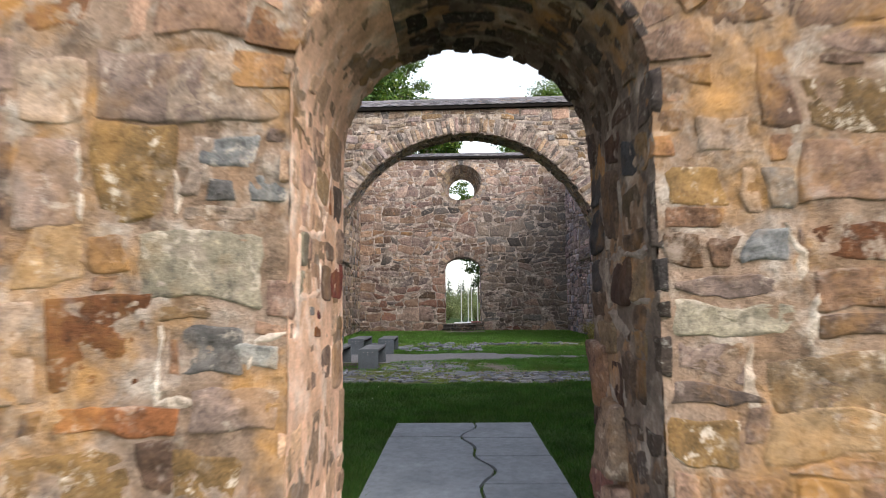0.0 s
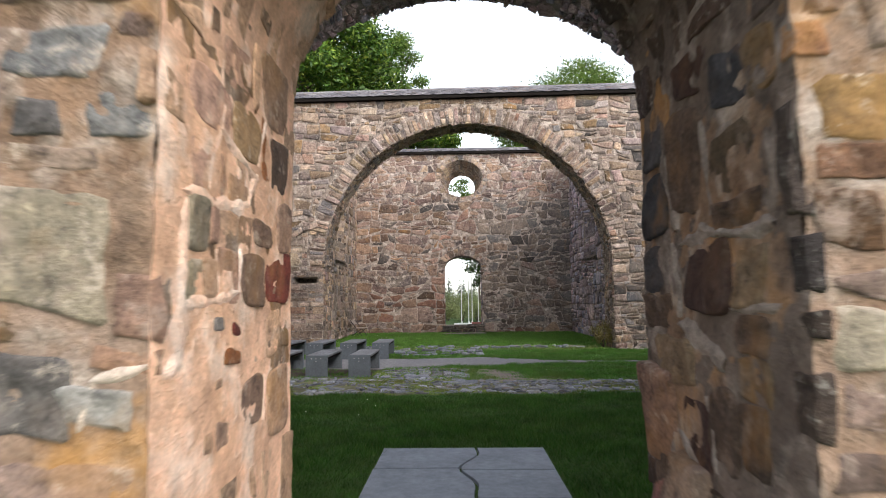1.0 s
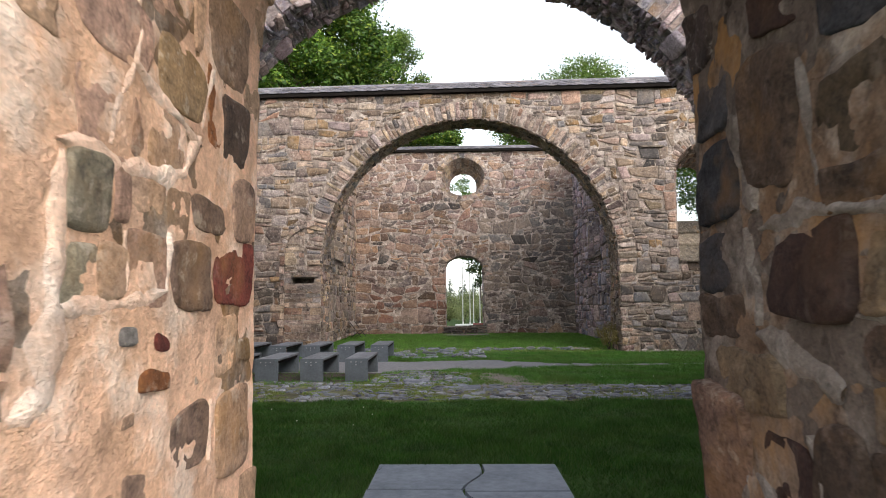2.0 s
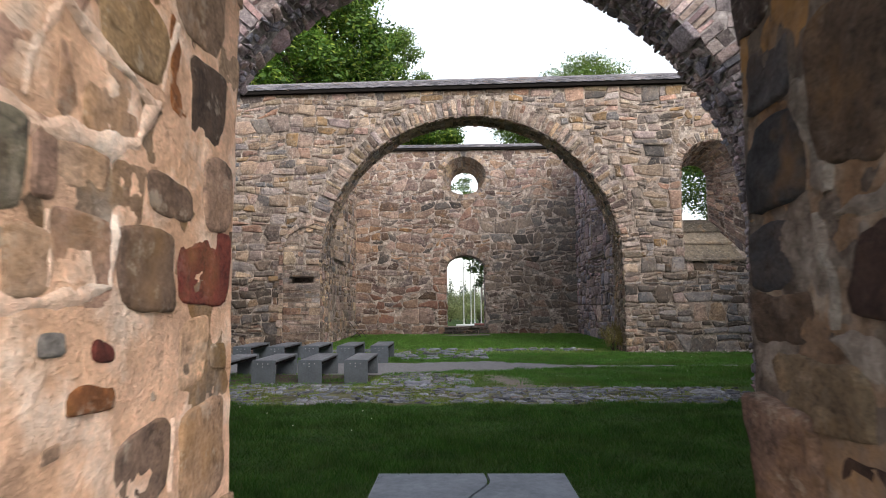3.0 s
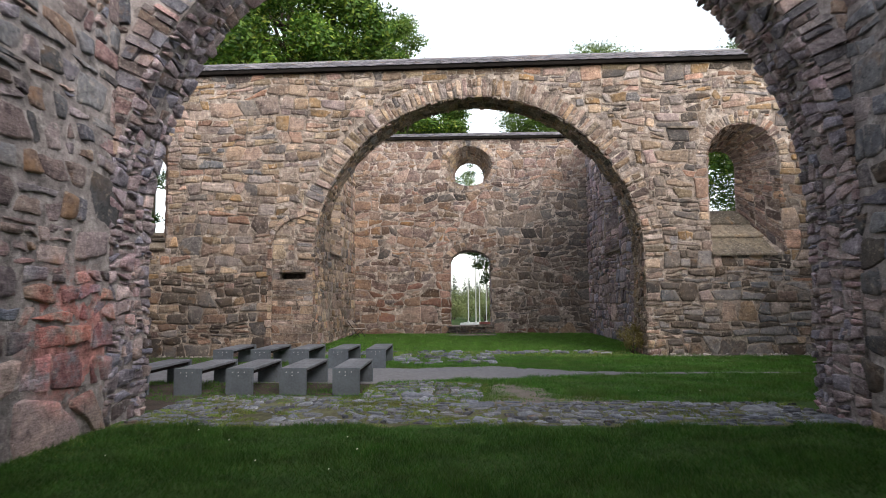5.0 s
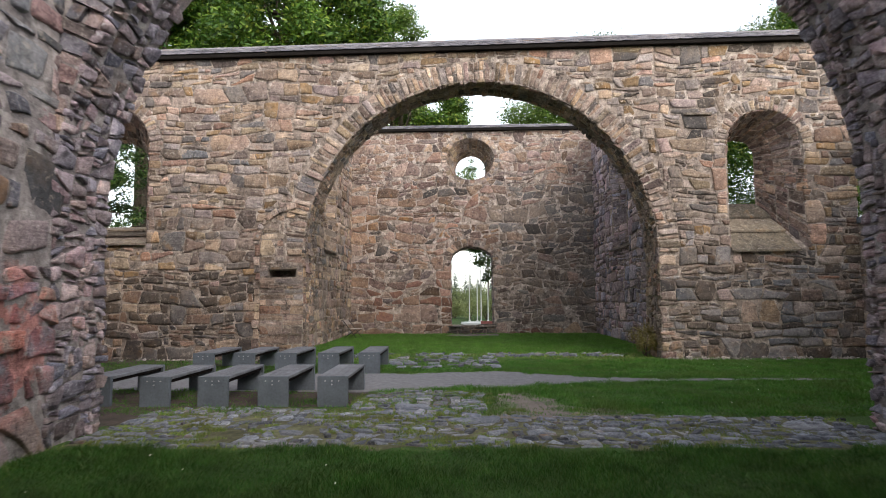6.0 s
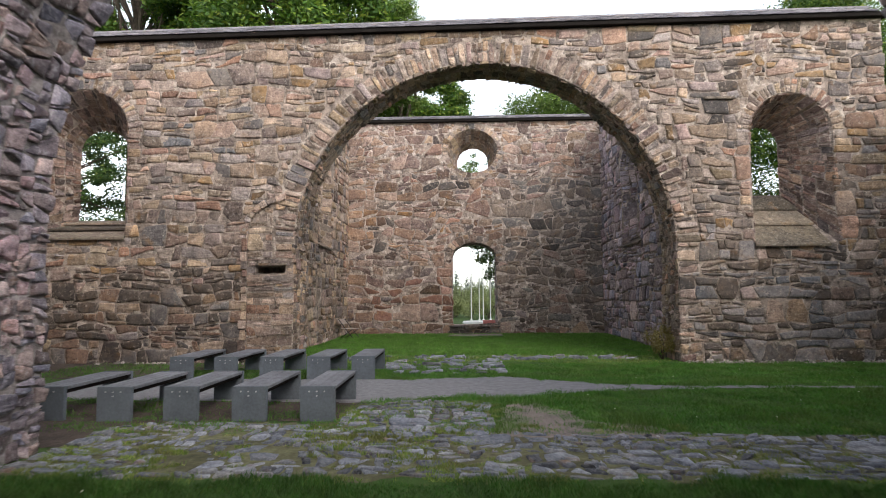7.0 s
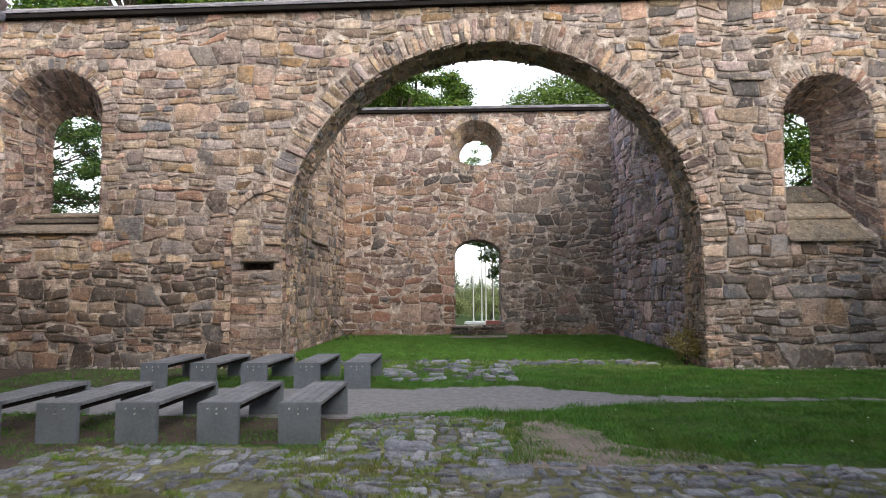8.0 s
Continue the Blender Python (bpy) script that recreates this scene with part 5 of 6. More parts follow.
patch("paving_bed", [(-4.35, 10.65), (5.05, 10.65), (5.05, 12.4), (0.6, 12.5), (0.5, 14.6), (-1.6, 14.6), (-1.65, 13.1), (-4.35, 13.1)], M_BED, 0.004, "earth and moss between paving stones", "soil", wob=0.2)
F_GROUND = Face((0, 0, 0.0), X, Y)
paving = tagged(new("paving"), "rough grey stone paving with grass in the joints", "paving", kind="structure")
rng = random.Random(3)


def not_paved(x, y):
    e = 0.16 * noise.noise((x * 0.9, y * 0.9, 1.0))
    if y < 10.68 + e * 0.6:
        return True
    if x > 1.1:
        return y > 12.35 + e
    if x > 0.45:
        return y > 12.5 + e
    if x > -1.55:
        return y > 14.5 + e
    return y > 12.95 + e or noise.noise((x * 1.3, y * 2.2, 6.0)) > 0.42


rects = pack(rng, -4.3, 5.0, 10.6, 14.6, 0.056, 0.09, [(2, 2), (3, 2), (4, 2), (4, 3), (5, 3), (3, 3), (2, 1), (5, 2), (6, 3), (5, 4), (3, 4)], not_paved)
lay(paving, F_GROUND, rects, 4, M_PAVE, M_PAVE_J, (0, 11.5), 300, "paving_stone", joint=0.018, proud=0.035, warp=(0.09, 1.9), sides=13, rings=2, rough=0.014, rubble=True, blocked=not_paved, tilt=0.36, smooth=True, worn=0.018, slant=0.5)
paving_b = tagged(new("paving_far"), "rough grey stone paving before the chancel arch", "paving", kind="structure")
rects = pack(rng, -1.7, 0.95, 18.0, 20.6, 0.12, 0.12, [(2, 2), (3, 2), (4, 2), (4, 3), (5, 3), (2, 1)], lambda x, y: noise.noise((x * 1.6, y * 1.6, 2.0)) > 0.22)
rects += pack(rng, -3.9, 4.9, 20.6, 21.5, 0.12, 0.11, [(2, 2), (3, 2), (4, 2), (2, 1)], lambda x, y: noise.noise((x * 0.9, y * 2.1, 5.0)) > 0.12)
lay(paving_b, F_GROUND, rects, 5, M_PAVE, M_PAVE_J, (0, 19), 300, "paving_stone", joint=0.06, proud=0.07, warp=(0.07, 2.0), sides=10, rubble=True, tilt=0.4, rings=2, smooth=True, worn=0.02)
rubble = tagged(new("wall_foot_rubble"), "row of small loose pale stones along the wall foot", "stones", kind="structure")
rects = pack(rng, 5.3, 10.2, 19.62, 20.05, 0.075, 0.07, [(2, 1), (1, 1), (3, 2), (2, 2)], lambda x, y: noise.noise((x * 1.9, y * 3.1, 5.0)) > 0.12)
rects += pack(rng, -9.0, -4.2, 19.75, 20.05, 0.11, 0.1, [(2, 1), (1, 1), (3, 2), (2, 2)], lambda x, y: noise.noise((x * 1.4, y * 3.1, 5.0)) > 0.0)
lay(rubble, F_GROUND, rects, 6, M_LOOSE, M_LOOSE, (7, 20), 300, "loose_stone", joint=0.06, proud=0.055, warp=(0.05, 2.0), sides=9, rings=2, smooth=True, worn=0.03, corner_power=(2.4, 5.0), slant=0.5)

COMMON = [(7, 4), (8, 4), (9, 4), (6, 4), (6, 5), (9, 3), (10, 4), (5, 3), (7, 2), (1, 2), (4, 2), (5, 2), (6, 3), (5, 3), (4, 3), (7, 3), (3, 2), (2, 2), (2, 1), (3, 1), (6, 2), (8, 3), (5, 4), (3, 3), (4, 1), (1, 1)]


def ring_rects(rng, length, inner, outer, w0, w1):
    out, u = [], 0.0
    while u < length - 0.04:
        w = min(rng.uniform(w0, w1), length - u)
        top = outer + rng.uniform(-0.09, 0.06)
        if rng.random() < 0.3:
            cut = inner + (top - inner) * rng.uniform(0.4, 0.65)
            out += [(u, u + w, inner, cut), (u, u + w, cut, top)]
        else:
            out.append((u, u + w, inner, top))
        u += w
    return out


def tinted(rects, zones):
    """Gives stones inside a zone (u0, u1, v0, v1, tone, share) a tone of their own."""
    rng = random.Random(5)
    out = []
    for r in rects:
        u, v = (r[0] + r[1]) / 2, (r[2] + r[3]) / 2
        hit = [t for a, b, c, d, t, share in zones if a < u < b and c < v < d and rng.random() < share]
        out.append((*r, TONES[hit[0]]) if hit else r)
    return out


def masonry(wall, face, u0, u1, v0, v1, openings, seed, mats, near, cell=(0.086, 0.098), sizes=COMMON, ring=0.55, extra=lambda u, v: False, zones=(), **kw):
    rng = random.Random(seed)
    no = lambda u, v: any(o.inside(u, v, o.ring) for o in openings) or extra(u, v)
    rects = pack(rng, u0, u1, v0, v1, *cell, sizes, no)
    lay(wall, face, tinted(rects, zones), seed + 1, *mats, near, rubble=True, blocked=no, **kw)


def arch_ring(wall, face, op, seed, mats, w=(0.09, 0.22), depth=0.55, **kw):
    r = Ring(face, op)
    rng = random.Random(seed)
    rects = ring_rects(rng, r.length, -0.025, depth, *w)
    lay(wall, r, rects, seed, *mats, (r.length / 2, 0.3), 150, "arch_stone", warp=(0.012, 3.0), sides=9, **kw)


def reveal_stones(wall, face, op, depth, seed, mats, cell=(0.08, 0.10), sizes=((1, 3), (2, 3), (2, 4), (3, 3), (1, 2), (2, 2), (3, 4)), limit=120, **kw):
    r = Reveal(face, op, depth)
    rng = random.Random(seed)
    rects = pack(rng, 0.0, r.length, 0.0, depth, *cell, list(sizes), lambda u, v: False, 0.04)
    lay(wall, r, rects, seed, *mats, (r.length / 2, depth / 2), limit, "reveal_stone", **kw)


for o, m in ((O_CHAN, 0.55), (O_WIN_L, 0.34), (O_WIN_R, 0.34), (O_CH_L, 0.3), (O_CH_R, 0.3), (O_EAST, 0.34), (O_OCULUS, 0.24), (O_ARCH, 0.50)):
    o.ring = m
RUB = (M_RUB, M_RUB_J)
JMB = (M_JMB, M_JMB_J)
DRK = (M_DRK, M_DRK_J)
CHR = (M_CHR, M_CHR_J)
CHA = (M_CHA, M_CHA_J)
WRM = (M_WRM, M_WRM_J)
BRN = (M_BRN, M_BRN_J)

part("slot_back", box(bmesh.new(), -5.1, -4.25, 20.55, 20.7, 2.1, 2.45), M_MORTAR, W_CHAN)
# the walled-up small arch beside the chancel arch, its slot and a jutting stone
O_BLIND = Opening(-5.28, -3.10, 0.0, 3.15, 0.85)
O_BLIND.ring = 0.1


def by_slot(u, v):
    return -5.05 < u < -4.30 and 2.17 < v < 2.38


def by_blind(u, v):
    return by_slot(u, v) or (u < -4.13 and O_BLIND.inside(u, v, 0.0))


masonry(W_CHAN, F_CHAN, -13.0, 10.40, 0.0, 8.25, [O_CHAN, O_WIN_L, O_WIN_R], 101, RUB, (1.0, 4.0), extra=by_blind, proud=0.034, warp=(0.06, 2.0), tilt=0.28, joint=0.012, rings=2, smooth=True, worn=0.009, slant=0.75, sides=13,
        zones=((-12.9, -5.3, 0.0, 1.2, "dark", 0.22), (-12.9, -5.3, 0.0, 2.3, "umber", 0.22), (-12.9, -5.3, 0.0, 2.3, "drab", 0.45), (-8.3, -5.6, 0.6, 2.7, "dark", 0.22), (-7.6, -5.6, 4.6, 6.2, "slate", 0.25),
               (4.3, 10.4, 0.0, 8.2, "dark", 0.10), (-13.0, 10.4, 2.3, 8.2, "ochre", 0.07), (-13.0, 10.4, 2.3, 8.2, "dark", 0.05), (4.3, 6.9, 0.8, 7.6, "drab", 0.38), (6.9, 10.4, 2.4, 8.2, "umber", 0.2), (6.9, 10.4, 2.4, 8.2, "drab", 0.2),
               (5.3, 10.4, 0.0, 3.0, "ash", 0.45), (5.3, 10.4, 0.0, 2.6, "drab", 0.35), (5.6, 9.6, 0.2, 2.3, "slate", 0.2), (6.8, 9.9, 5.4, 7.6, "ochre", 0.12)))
mortar_sheet(W_CHAN, F_CHAN, -13.0, 10.40, 0.0, 8.2, 0.045, 0.010, M_MORTAR, lambda u, v: any(o.inside(u, v, 0.0) for o in (O_CHAN, O_WIN_L, O_WIN_R)) or by_slot(u, v), base=-0.006, seed=3.0)
masonry(W_CHAN, Face((0, 20.10, 0), X, Z), -5.28, -4.13, 0.0, 4.0, [O_CHAN], 105, RUB, (-4.7, 2.0), extra=lambda u, v: by_slot(u, v) or not O_BLIND.inside(u, v, 0.0), proud=0.022, warp=(0.02, 2.2))
arch_ring(W_CHAN, F_CHAN, O_CHAN, 111, RUB, proud=0.04, rings=2, smooth=True, worn=0.018, slant=0.8)
arch_ring(W_CHAN, F_CHAN, O_WIN_L, 112, RUB, depth=0.34, w=(0.08, 0.15), rings=2, smooth=True, worn=0.014)
arch_ring(W_CHAN, F_CHAN, O_WIN_R, 113, RUB, depth=0.34, w=(0.08, 0.15), rings=2, smooth=True, worn=0.014)
reveal_stones(W_CHAN, F_CHAN, O_CHAN, 1.2, 114, RUB, proud=0.045, cell=(0.075, 0.12))
reveal_stones(W_CHAN, F_CHAN, O_WIN_L, 1.2, 115, CHA, proud=0.03)
reveal_stones(W_CHAN, F_CHAN, O_WIN_R, 1.2, 116, CHA, proud=0.03)
for u0, u1, v, out in ((-5.05, -4.30, 2.38, 0.10), (6.02, 6.76, 6.38, 0.09)):
    ob = part("jutting_stone", box(bmesh.new(), u0, u1, 20.1 - out, 20.2, v, v + 0.07, 0.012), M_SILL, W_CHAN)
# the blind arch: a slim projecting edge
F_EDGE = Face((0, 20.045, 0), X, Z)
r = Ring(F_EDGE, O_BLIND)
lay(W_CHAN, r, [(a, b, 0.0, 0.14 + 0.04 * (i % 2)) for i, (a, b, _, _) in enumerate(ring_rects(random.Random(9), r.length * 0.46, 0, 1, 0.14, 0.26))], 120, *RUB, (0, 0), 60, "arch_stone", proud=0.03, joint=0.01, warp=(0.01, 2.0))
rng = random.Random(19)
side, v = [], 0.25
while v < 3.13:
    h = min(rng.uniform(0.16, 0.36), 3.15 - v)
    side.append((-5.28 - rng.uniform(0.12, 0.2), -5.28, v, v + h))
    v += h
lay(W_CHAN, F_EDGE, side, 121, *RUB, None, 60, "edge_stone", proud=0.03, joint=0.012, warp=(0.01, 2.0))

masonry(W_EAST, F_EAST, -4.85, 5.95, 0.0, 9.0, [O_EAST, O_OCULUS], 201, CHA, (-0.4, 3.2), cell=(0.112, 0.13), proud=0.022, tilt=0.5, warp=(0.08, 2.4), joint=0.016, rings=2, smooth=True, worn=0.010, slant=0.75, sides=13,
        zones=((-4.2, -0.45, 0.2, 1.6, "umber", 0.3), (-4.2, -0.45, 0.3, 2.5, "brick", 0.45), (-4.2, 0.6, 2.5, 7.0, "dark", 0.08), (-4.85, 1.6, 2.3, 6.6, "umber", 0.22), (-4.85, 1.6, 2.3, 6.6, "orange", 0.06), (-3.0, -0.8, 3.6, 5.4, "orange", 0.14), (2.6, 5.9, 3.4, 6.4, "dark", 0.45), (1.6, 5.9, 0.3, 6.4, "drab", 0.7), (1.4, 5.9, 0.4, 6.8, "blue", 0.5), (1.4, 3.6, 0.0, 0.7, "brick", 0.4)))
mortar_sheet(W_EAST, F_EAST, -4.85, 5.95, 0.0, 9.0, 0.05, 0.010, M_MORTAR_E, lambda u, v: O_EAST.inside(u, v, 0.0) or O_OCULUS.inside(u, v, 0.0), base=-0.004, seed=4.0)
arch_ring(W_EAST, F_EAST, O_EAST, 211, RUB, depth=0.34, w=(0.12, 0.24))
arch_ring(W_EAST, F_EAST, O_OCULUS, 212, RUB, depth=0.24, w=(0.12, 0.24))
reveal_stones(W_EAST, F_EAST, O_EAST, 1.2, 213, DRK, proud=0.03, cell=(0.1, 0.12))
reveal_stones(W_EAST, F_EAST, O_OCULUS, 1.2, 214, RUB, proud=0.02, cell=(0.1, 0.12))
masonry(W_CH_L, F_CH_L, 21.3, 31.0, 0.0, 8.9, [O_CH_L], 221, RUB, (26.0, 3.0), cell=(0.085, 0.11), proud=0.05, limit=260, rings=2, smooth=True, worn=0.014, slant=0.75, sides=13)
reveal_stones(W_CH_L, F_CH_L, O_CH_L, 1.2, 222, RUB, proud=0.03)
masonry(W_CH_R, F_CH_R, -31.0, -21.3, 0.0, 8.9, [O_CH_R], 231, CHR, (-26.0, 3.0), cell=(0.085, 0.11), proud=0.06, limit=260, rings=2, smooth=True, worn=0.014, slant=0.75, sides=13)
reveal_stones(W_CH_R, F_CH_R, O_CH_R, 1.2, 232, CHR, proud=0.03)
masonry(W_TR_R, F_TR_R, -20.1, -14.0, 0.0, 3.4, [], 241, RUB, (-20.0, 3.0), limit=120)

BIG = [(4, 3), (5, 3), (6, 4), (5, 4), (7, 4), (3, 2), (2, 2), (2, 1), (3, 3), (6, 3), (8, 5), (4, 2), (1, 1), (3, 1), (7, 3)]


rects = pack(random.Random(301), 5.5, 10.6, 0.0, 5.6, 0.10, 0.125, BIG, lambda u, v: False)
rects = tinted(rects, ((5.5, 8.4, 0.0, 5.6, "slate", 0.25), (5.5, 8.4, 0.0, 5.6, "dark", 0.18), (5.5, 8.4, 0.0, 5.6, "mauve", 0.15), (8.4, 10.6, 2.6, 5.6, "slate", 0.3), (8.4, 10.6, 2.6, 5.6, "mauve", 0.2)))
lay(W_ARM_L, F_ARM_L, rects, 302, M_ARM, M_ARM_J, (10.0, 2.0), 300, proud=0.045, sides=14, rings=3, rough=0.016, rubble=True, warp=(0.06, 2.0), joint=0.026, tilt=0.34, smooth=True, worn=0.03, slant=0.8)
rects = pack(random.Random(311), -10.6, -5.5, 0.0, 5.6, 0.10, 0.125, BIG, lambda u, v: False)
rects = tinted(rects, ((-10.6, -5.5, 0.0, 5.6, "slate", 0.25), (-10.6, -5.5, 0.0, 5.6, "dark", 0.25), (-10.6, -5.5, 0.0, 5.6, "slate_dark", 0.12), (-10.6, -5.5, 0.0, 5.6, "ash", 0.15)))
lay(W_ARM_R, F_ARM_R, rects, 312, *DRK, (-10.0, 2.0), 300, proud=0.045, sides=14, rings=3, rough=0.016, rubble=True, warp=(0.06, 2.0), joint=0.026, tilt=0.34, smooth=True, worn=0.03, slant=0.8)
mortar_sheet(W_ARM_L, F_ARM_L, 5.5, 10.5, 0.0, 5.6, 0.05, 0.014, M_MORTAR_S, base=-0.002, seed=5.0)
mortar_sheet(W_ARM_R, F_ARM_R, -10.5, -5.5, 0.0, 5.6, 0.05, 0.014, M_MORTAR_D, base=-0.002, seed=6.0)
arch_ring(W_ARCH, F_ARCH, O_ARCH, 321, DRK, depth=0.5, proud=0.06)
masonry(W_ARCH, F_ARCH, -4.4, 5.1, 2.6, 8.2, [O_ARCH], 331, DRK, (-4, 5), proud=0.05)
# the arch reveal takes the same colour, paled for the light it gets
reveal_stones(W_ARCH, F_ARCH, O_ARCH, 1.05, 341, CHR, cell=(0.066, 0.10), limit=300, proud=0.06, sides=11, rubble=True, rings=2, smooth=True, worn=0.012, slant=0.7)

# the west wall, close to the eye: single stones set in thick smeared mortar
SINGLE = [(-1.69, -1.19, 1.08, 1.56, "rust"), (-1.49, -1.09, 1.86, 2.30, "brown"), (-1.30, -0.66, 1.47, 1.85, "buff"), (-0.99, -0.67, 2.13, 2.32, "grey"),
          (-0.93, -0.78, 1.98, 2.11, "blue"), (-1.06, -0.74, 1.21, 1.39, "blue"), (-1.10, -0.62, 2.36, 2.72, "pale"), (-1.87, -1.50, 1.59, 1.84, "ochre"),
          (-1.69, -1.02, 0.88, 1.05, "rust"), (-1.87, -1.25, 0.60, 0.86, "brown"), (-1.02, -0.62, 0.94, 1.12, "mauve"), (-1.10, -0.75, 0.62, 0.88, "brown"),
          (-1.87, -1.52, 2.34, 2.62, "pale"), (-0.78, -0.62, 1.24, 1.34, "grey"),
          (-1.48, -1.02, 2.36, 2.74, "mauve"), (-1.87, -1.52, 1.90, 2.30, "mauve"), (-1.18, -0.80, 1.40, 1.47, "ochre"), (-1.17, -1.08, 1.08, 1.39, "pale"),
          (-2.30, -1.72, 1.06, 1.56, "pale"), (-1.04, -0.70, 1.86, 1.97, "pale"), (-0.76, -0.60, 1.96, 2.12, "grey"), (-1.07, -0.95, 1.98, 2.32, "pale")]
SINGLE_R = [(1.17, 1.44, 1.92, 2.10, "brown"), (1.45, 1.58, 1.90, 2.12, "pale"), (1.60, 1.75, 1.92, 2.11, "grey"), (1.80, 2.25, 1.63, 1.80, "rust"),
            (1.49, 1.71, 1.66, 1.80, "grey"), (1.76, 2.25, 2.27, 2.53, "brown"), (1.15, 1.70, 1.52, 1.64, "mauve"), (1.14, 1.76, 1.36, 1.50, "buff"),
            (1.16, 1.52, 1.16, 1.31, "mauve"), (1.16, 1.46, 0.76, 0.98, "brown"), (1.54, 2.2, 0.82, 1.0, "ochre"), (1.28, 1.60, 2.20, 2.34, "pale"), (1.55, 2.2, 1.05, 1.28, "ochre")]
singles = [(a, b, c, d, TONES[t]) for a, b, c, d, t in SINGLE + SINGLE_R]


def west_taken(u, v):
    return O_DOOR.inside(u, v, 0.02) or (O_DOOR.inside(u, v, 0.30) and v > 2.5) or any(a < u < b and c < v < d for a, b, c, d, _ in singles)


rects = pack(random.Random(411), -3.0, 3.2, 0.0, 4.4, 0.088, 0.088, [(5, 3), (6, 4), (7, 4), (4, 3), (8, 4), (5, 2), (7, 3), (2, 2), (5, 5), (3, 2)], west_taken)
lay(W_WEST, F_WEST, singles + sorted(rects, key=lambda r: math.hypot((r[0] + r[1]) / 2 - 0.3, (r[2] + r[3]) / 2 - 1.7)), 412, *WRM, None, 300, "stone", joint=0.008, proud=0.013,
    warp=(0.035, 3.0), sides=26, rings=6, rough=0.014, smooth=True, relief=0.034, rubble=True, blocked=lambda u, v: O_DOOR.inside(u, v, 0.0), worn=0.016, slant=0.7)
arch_ring(W_WEST, F_WEST, O_DOOR, 421, WRM, depth=0.32, w=(0.12, 0.22), proud=0.03)


def to_edge(u, v, step):
    """Moves a point just inside the doorway onto its edge."""
    u0, u1, v0, spring, rise = O_DOOR.f
    c, hw = (u0 + u1) / 2, (u1 - u0) / 2
    if v < spring:
        return (c + math.copysign(hw, u - c), v) if hw - step * 1.2 < abs(u - c) < hw else (u, v)
    k = math.hypot((u - c) / hw, (v - spring) / rise)
    return (c + (u - c) / k, spring + (v - spring) / k) if 1 - 1.4 * step / rise < k < 1 else (u, v)


mortar_sheet(W_WEST, F_WEST, -3.0, 3.2, 0.0, 4.4, 0.022, 0.032, M_MORTAR_W, lambda u, v: O_DOOR.inside(u, v, -0.002), base=0.0, seed=1.0, snap=to_edge)

R_DOOR = Reveal(F_WEST, O_DOOR, 1.30)
# along the left jamb u is the height plus 0.1, along the right jamb it runs down to the foot
JAMB = [(1.64, 1.86, 0.94, 1.29, "red"), (1.64, 1.83, 0.63, 0.88, "umber"), (1.66, 1.82, 0.42, 0.6, "rose"), (1.67, 1.78, 0.31, 0.4, "peach"), (1.54, 1.6, 0.38, 0.47, "blue"), (1.51, 1.58, 0.53, 0.64, "red"),
        (1.42, 1.49, 0.46, 0.66, "rust"), (1.41, 1.51, 0.77, 0.88, "tan"), (1.18, 1.38, 0.63, 0.89, "umber"), (1.36, 1.4, 0.41, 0.48, "tan"), (1.08, 1.39, 0.93, 1.25, "tan"), (1.41, 1.62, 0.93, 1.12, "peach"),
        (1.44, 1.54, 1.13, 1.25, "ochre"), (1.88, 1.97, 0.73, 1.01, "umber"), (1.85, 1.96, 0.6, 0.7, "tan"), (1.89, 1.95, 0.39, 0.57, "peach"), (1.85, 1.97, 0.36, 0.40, "rose"), (1.98, 2.17, 0.5, 0.78, "tan"),
        (2.0, 2.16, 0.43, 0.49, "rose"), (2.19, 2.37, 0.55, 0.82, "ochre"), (2.13, 2.41, 0.84, 0.95, "rust"), (2.11, 2.34, 0.97, 1.17, "umber"), (1.88, 2.07, 1.08, 1.25, "umber"), (1.99, 2.17, 0.22, 0.41, "rose"),
        (2.42, 2.69, 0.84, 1.16, "tan"), (1.81, 1.96, 0.17, 0.34, "buff"), (1.65, 1.78, 0.18, 0.30, "buff"), (2.21, 2.38, 0.17, 0.5, "rose"), (1.15, 1.27, 0.41, 0.54, "umber"), (1.17, 1.25, 0.33, 0.4, "tan"), (2.42, 2.58, 0.44, 0.7, "rose")]
# on the right: height from, to, and depth from, to; dark tones carry this jamb's shade
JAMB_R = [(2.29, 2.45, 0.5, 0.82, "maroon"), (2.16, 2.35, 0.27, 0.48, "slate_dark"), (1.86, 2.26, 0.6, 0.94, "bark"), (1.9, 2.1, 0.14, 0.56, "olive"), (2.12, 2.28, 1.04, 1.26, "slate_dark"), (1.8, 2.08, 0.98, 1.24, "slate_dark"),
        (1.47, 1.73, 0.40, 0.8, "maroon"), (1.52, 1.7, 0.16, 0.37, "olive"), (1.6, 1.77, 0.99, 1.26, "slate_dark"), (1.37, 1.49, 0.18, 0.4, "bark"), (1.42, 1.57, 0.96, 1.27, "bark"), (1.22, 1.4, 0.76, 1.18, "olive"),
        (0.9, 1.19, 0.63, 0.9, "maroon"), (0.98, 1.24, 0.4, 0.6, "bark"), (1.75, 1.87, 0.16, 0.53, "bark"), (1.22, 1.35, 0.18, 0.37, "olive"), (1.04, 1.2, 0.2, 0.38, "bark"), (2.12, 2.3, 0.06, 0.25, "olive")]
L = R_DOOR.length
jamb = [(a, b, c, d, TONES[t]) for a, b, c, d, t in JAMB]
jamb_r = [(L - b - 0.12, L - a - 0.08, max(c - 0.02, 0.0), min(d + 0.02, 1.3), TONES[t]) for a, b, c, d, t in JAMB_R]
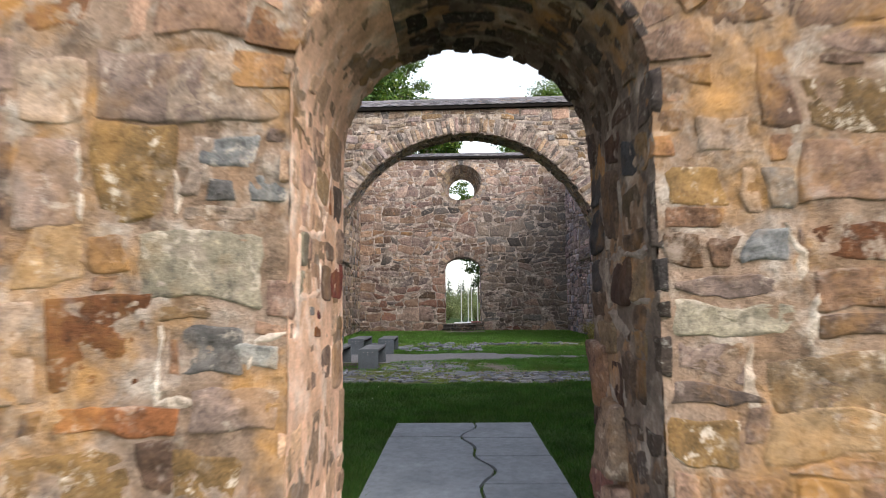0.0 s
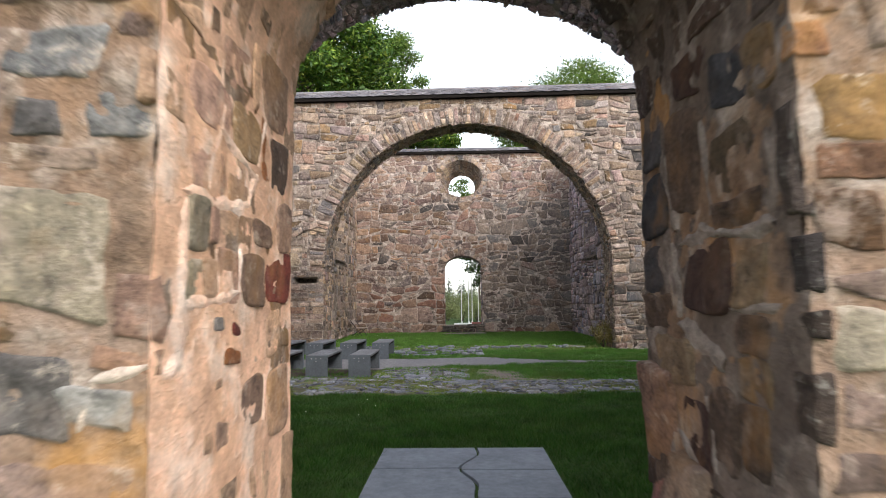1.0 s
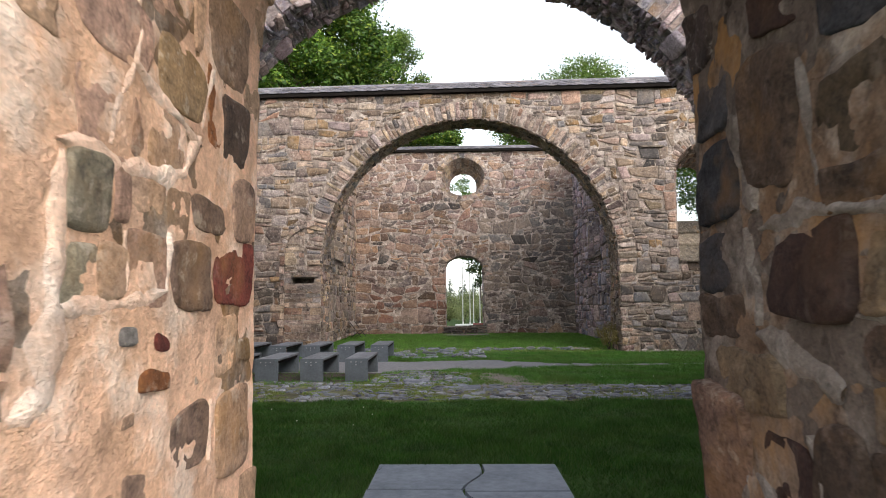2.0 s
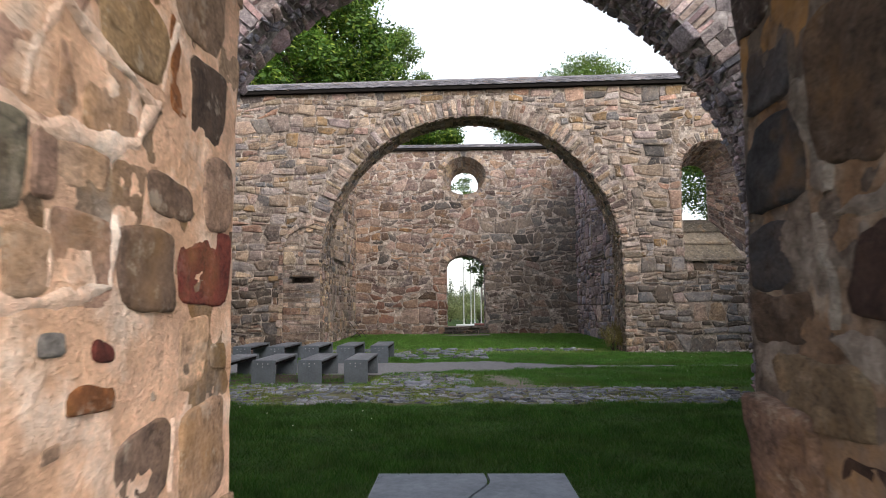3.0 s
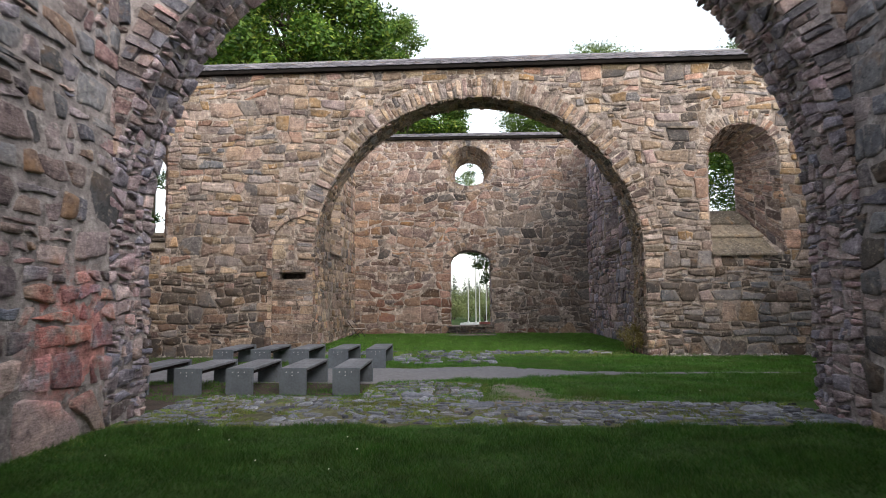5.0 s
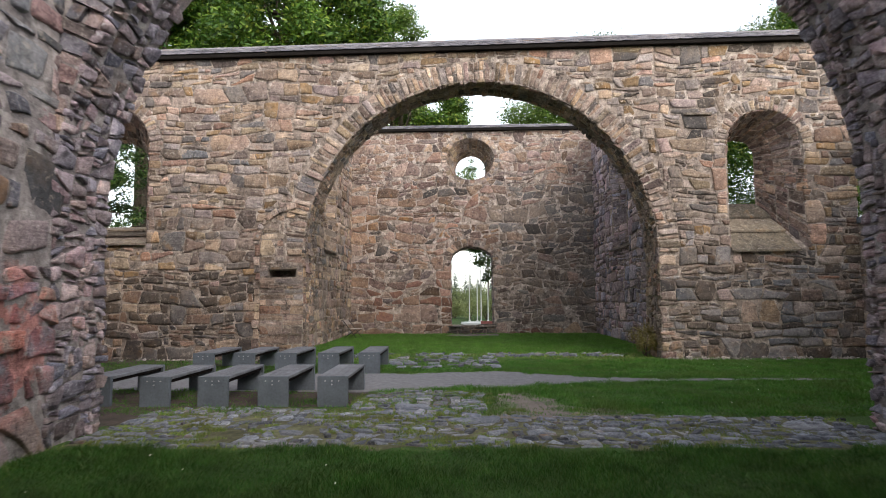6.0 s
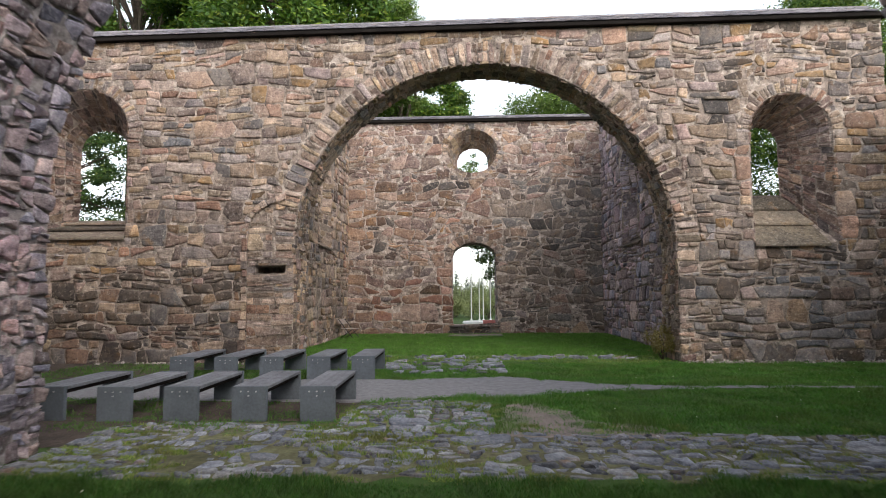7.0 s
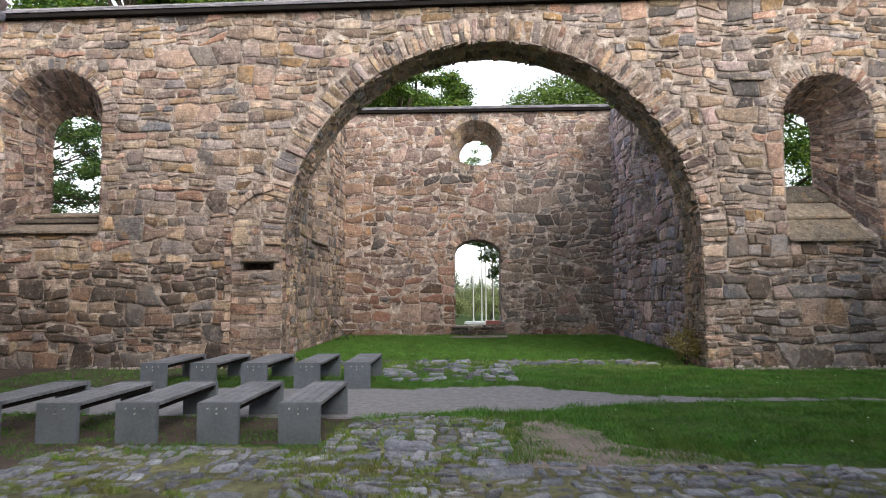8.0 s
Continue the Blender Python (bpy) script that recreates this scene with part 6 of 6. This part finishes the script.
jamb_up = [(a - 0.022, b + 0.022, c - 0.025, min(d + 0.025, 1.3), t) for a, b, c, d, t in jamb if a > 1.62]
jamb_low = [r for r in jamb if r[0] <= 1.62]


def jamb_taken(u, v):
    return any(a < u < b and c < v < d for a, b, c, d, _ in jamb + jamb_r) or (1.05 < u < 2.2) or (L - 2.5 < u < L - 1.0 and 0.1 < v)


rects = pack(random.Random(431), 0.1, L, 0.0, 1.3, 0.07, 0.08, [(3, 3), (4, 3), (2, 2), (5, 4), (5, 3), (2, 3), (4, 4), (3, 5)], jamb_taken)
for some, seed in ((jamb_up, 432), (jamb_low, 437)):
    lay(W_WEST, R_DOOR, some, seed, *WRM, None, 300, "reveal_stone", joint=0.006, proud=0.013, warp=(0.016, 5.0), sides=26, rings=5, rough=0.006, smooth=True, relief=0.008, worn=0.010, corner_power=(3.5, 9.0), slant=0.3)
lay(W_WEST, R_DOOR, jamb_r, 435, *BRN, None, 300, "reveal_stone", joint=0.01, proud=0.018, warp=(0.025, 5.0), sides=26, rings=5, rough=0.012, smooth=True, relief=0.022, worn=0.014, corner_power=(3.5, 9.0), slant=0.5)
left_side = [r for r in rects if r[0] < 3.4]
right_side = [r for r in rects if r[0] >= 3.4]
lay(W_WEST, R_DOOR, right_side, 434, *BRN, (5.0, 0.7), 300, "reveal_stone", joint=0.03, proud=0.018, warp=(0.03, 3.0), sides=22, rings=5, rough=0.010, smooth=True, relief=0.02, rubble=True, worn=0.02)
lay(W_WEST, R_DOOR, left_side, 433, *JMB, (1.6, 0.7), 300, "reveal_stone", joint=0.05, proud=0.010, warp=(0.03, 3.0), sides=22, rings=5, rough=0.007, smooth=True, relief=0.008, rubble=True, worn=0.012)
# rose and pink tones stand in for light falling on the plinth's top
plinth = [(L - 1.38, L - 0.93, 0.98, 1.30, TONES["rose"]), (L - 0.92, L - 0.40, 0.96, 1.30, TONES["pink"]), (L - 1.10, L - 0.62, 0.64, 0.95, TONES["pale"]), (L - 0.60, L - 0.16, 0.60, 0.94, TONES["mauve"])]
lay(W_WEST, R_DOOR, plinth, 436, *BRN, None, 300, "plinth_stone", joint=0.01, proud=0.10, warp=(0.03, 3.0), sides=22, rings=5, rough=0.02, smooth=True)
mortar_sheet(W_WEST, R_DOOR, 0.0, 3.4, -0.014, 1.3, 0.025, 0.008, M_MORTAR_P, base=0.003, seed=7.0)
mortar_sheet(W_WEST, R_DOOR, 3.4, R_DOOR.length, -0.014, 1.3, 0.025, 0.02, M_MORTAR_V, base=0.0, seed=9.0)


def vein(surface, pts, width, lift, relief, material):
    """A smeared ridge of trowelled mortar along a line of places on a surface."""
    line = []
    for (a, b), (c, d) in zip(pts, pts[1:]):
        n = max(2, round(math.hypot(c - a, d - b) / 0.015))
        line += [(a + (c - a) * i / n, b + (d - b) * i / n) for i in range(n)]
    line.append(pts[-1])
    verts, faces = [], []
    for i, (u, v) in enumerate(line):
        a, b = line[max(i - 2, 0)], line[min(i + 2, len(line) - 1)]
        k = math.dist(a, b) or 1.0
        nu, nv = -(b[1] - a[1]) / k, (b[0] - a[0]) / k
        w = width * (0.75 + 0.9 * noise.noise((u * 9, v * 9, 4.0))) * min(1.0, 0.35 + 0.2 * min(i, len(line) - 1 - i))
        sway = 0.022 * noise.noise((u * 7, v * 7, 11.0))
        for q in range(7):
            t = q / 3 - 1
            p, r = u + nu * (t * w + sway), v + nv * (t * w + sway)
            h = lift * (1 - t * t) - 0.006 * t * t + relief * relief_field(p, r) + 0.006 * noise.noise((p * 13, r * 13, 2.0)) + 0.004 * noise.noise((p * 34, r * 34, 2.0))
            verts.append(surface.at(p, r, h))
    for i in range(len(line) - 1):
        for q in range(6):
            k = i * 7 + q
            faces.append((k, k + 1, k + 8, k + 7))
    mesh_object("mortar_vein", verts, faces, material, W_WEST, smooth=True)


# trowelled mortar: left coloured as lit, right as shaded
M_VEIN_L = mortar_material("lit_trowelled_mortar", (0.80, 0.58, 0.45), (0.72, 0.48, 0.35), (0.88, 0.76, 0.67), dirt=0.75)
M_VEIN_R = mortar_material("shaded_trowelled_mortar", (0.30, 0.255, 0.225), (0.20, 0.165, 0.14), (0.46, 0.41, 0.37), dirt=0.6)
M_VEIN_F = mortar_material("cream_trowelled_mortar", (0.55, 0.46, 0.38), (0.42, 0.32, 0.24), (0.66, 0.58, 0.50), dirt=0.6)
# on the left jamb: height and depth
for w, pts in ((0.018, ((2.12, 0.40), (1.9, 0.33))), (0.030, ((1.86, 0.14), (1.87, 0.25), (1.87, 0.49), (1.91, 0.69), (2.04, 0.80))), (0.020, ((2.04, 0.80), (2.05, 0.68), (2.13, 0.42), (2.37, 0.43))),
               (0.040, ((1.85, 0.15), (1.69, 0.17), (1.54, 0.17), (1.38, 0.14), (1.35, 0.05))), (0.020, ((1.74, 0.61), (1.58, 0.60), (1.55, 0.46))), (0.045, ((1.555, 0.48), (1.545, 0.30), (1.54, 0.18))),
               (0.014, ((1.72, 0.405), (1.58, 0.40))), (0.016, ((1.26, 0.90), (1.08, 0.90))), (0.016, ((2.28, 0.85), (2.08, 0.80)))):
    vein(R_DOOR, [(z + 0.1, y) for z, y in pts], w * 1.5, 0.011, 0.008, M_VEIN_L)
# on the right jamb
for w, pts in ((0.024, ((2.21, 0.60), (2.01, 0.58), (1.83, 0.55))), (0.030, ((1.75, 0.84), (1.78, 0.58), (1.74, 0.33), (1.75, 0.12))), (0.045, ((1.45, 0.88), (1.38, 0.67), (1.33, 0.49))), (0.022, ((1.20, 0.64), (1.08, 0.61), (0.95, 0.58))),
               (0.060, ((2.14, 0.99), (1.98, 0.95), (1.81, 0.88))), (0.035, ((1.02, 0.95), (0.90, 0.70))), (0.030, ((1.77, 0.94), (1.6, 0.88), (1.47, 0.87))), (0.02, ((1.51, 0.42), (1.52, 0.12)))):
    vein(R_DOOR, [(L - z - 0.1, y) for z, y in pts], w * 1.4, 0.013, 0.02, M_VEIN_R)
# on the outer face: across and up
for w, pts in ((0.026, ((-1.15, 1.42), (-1.15, 1.07), (-0.98, 1.08), (-0.95, 0.99))), (0.026, ((-0.73, 1.22), (-0.71, 1.35), (-0.57, 1.39))), (0.022, ((-1.57, 2.28), (-1.53, 1.89))), (0.018, ((-1.09, 2.14), (-1.07, 1.93))),
               (0.022, ((1.68, 1.86), (1.76, 1.72), (1.73, 1.60))), (0.026, ((1.81, 1.54), (1.77, 1.31))), (0.026, ((1.51, 1.32), (1.49, 1.14), (1.51, 0.91))), (0.02, ((1.73, 2.44), (1.75, 2.27)))):
    vein(F_WEST, pts, w * 1.4, 0.008, 0.034, M_VEIN_F)
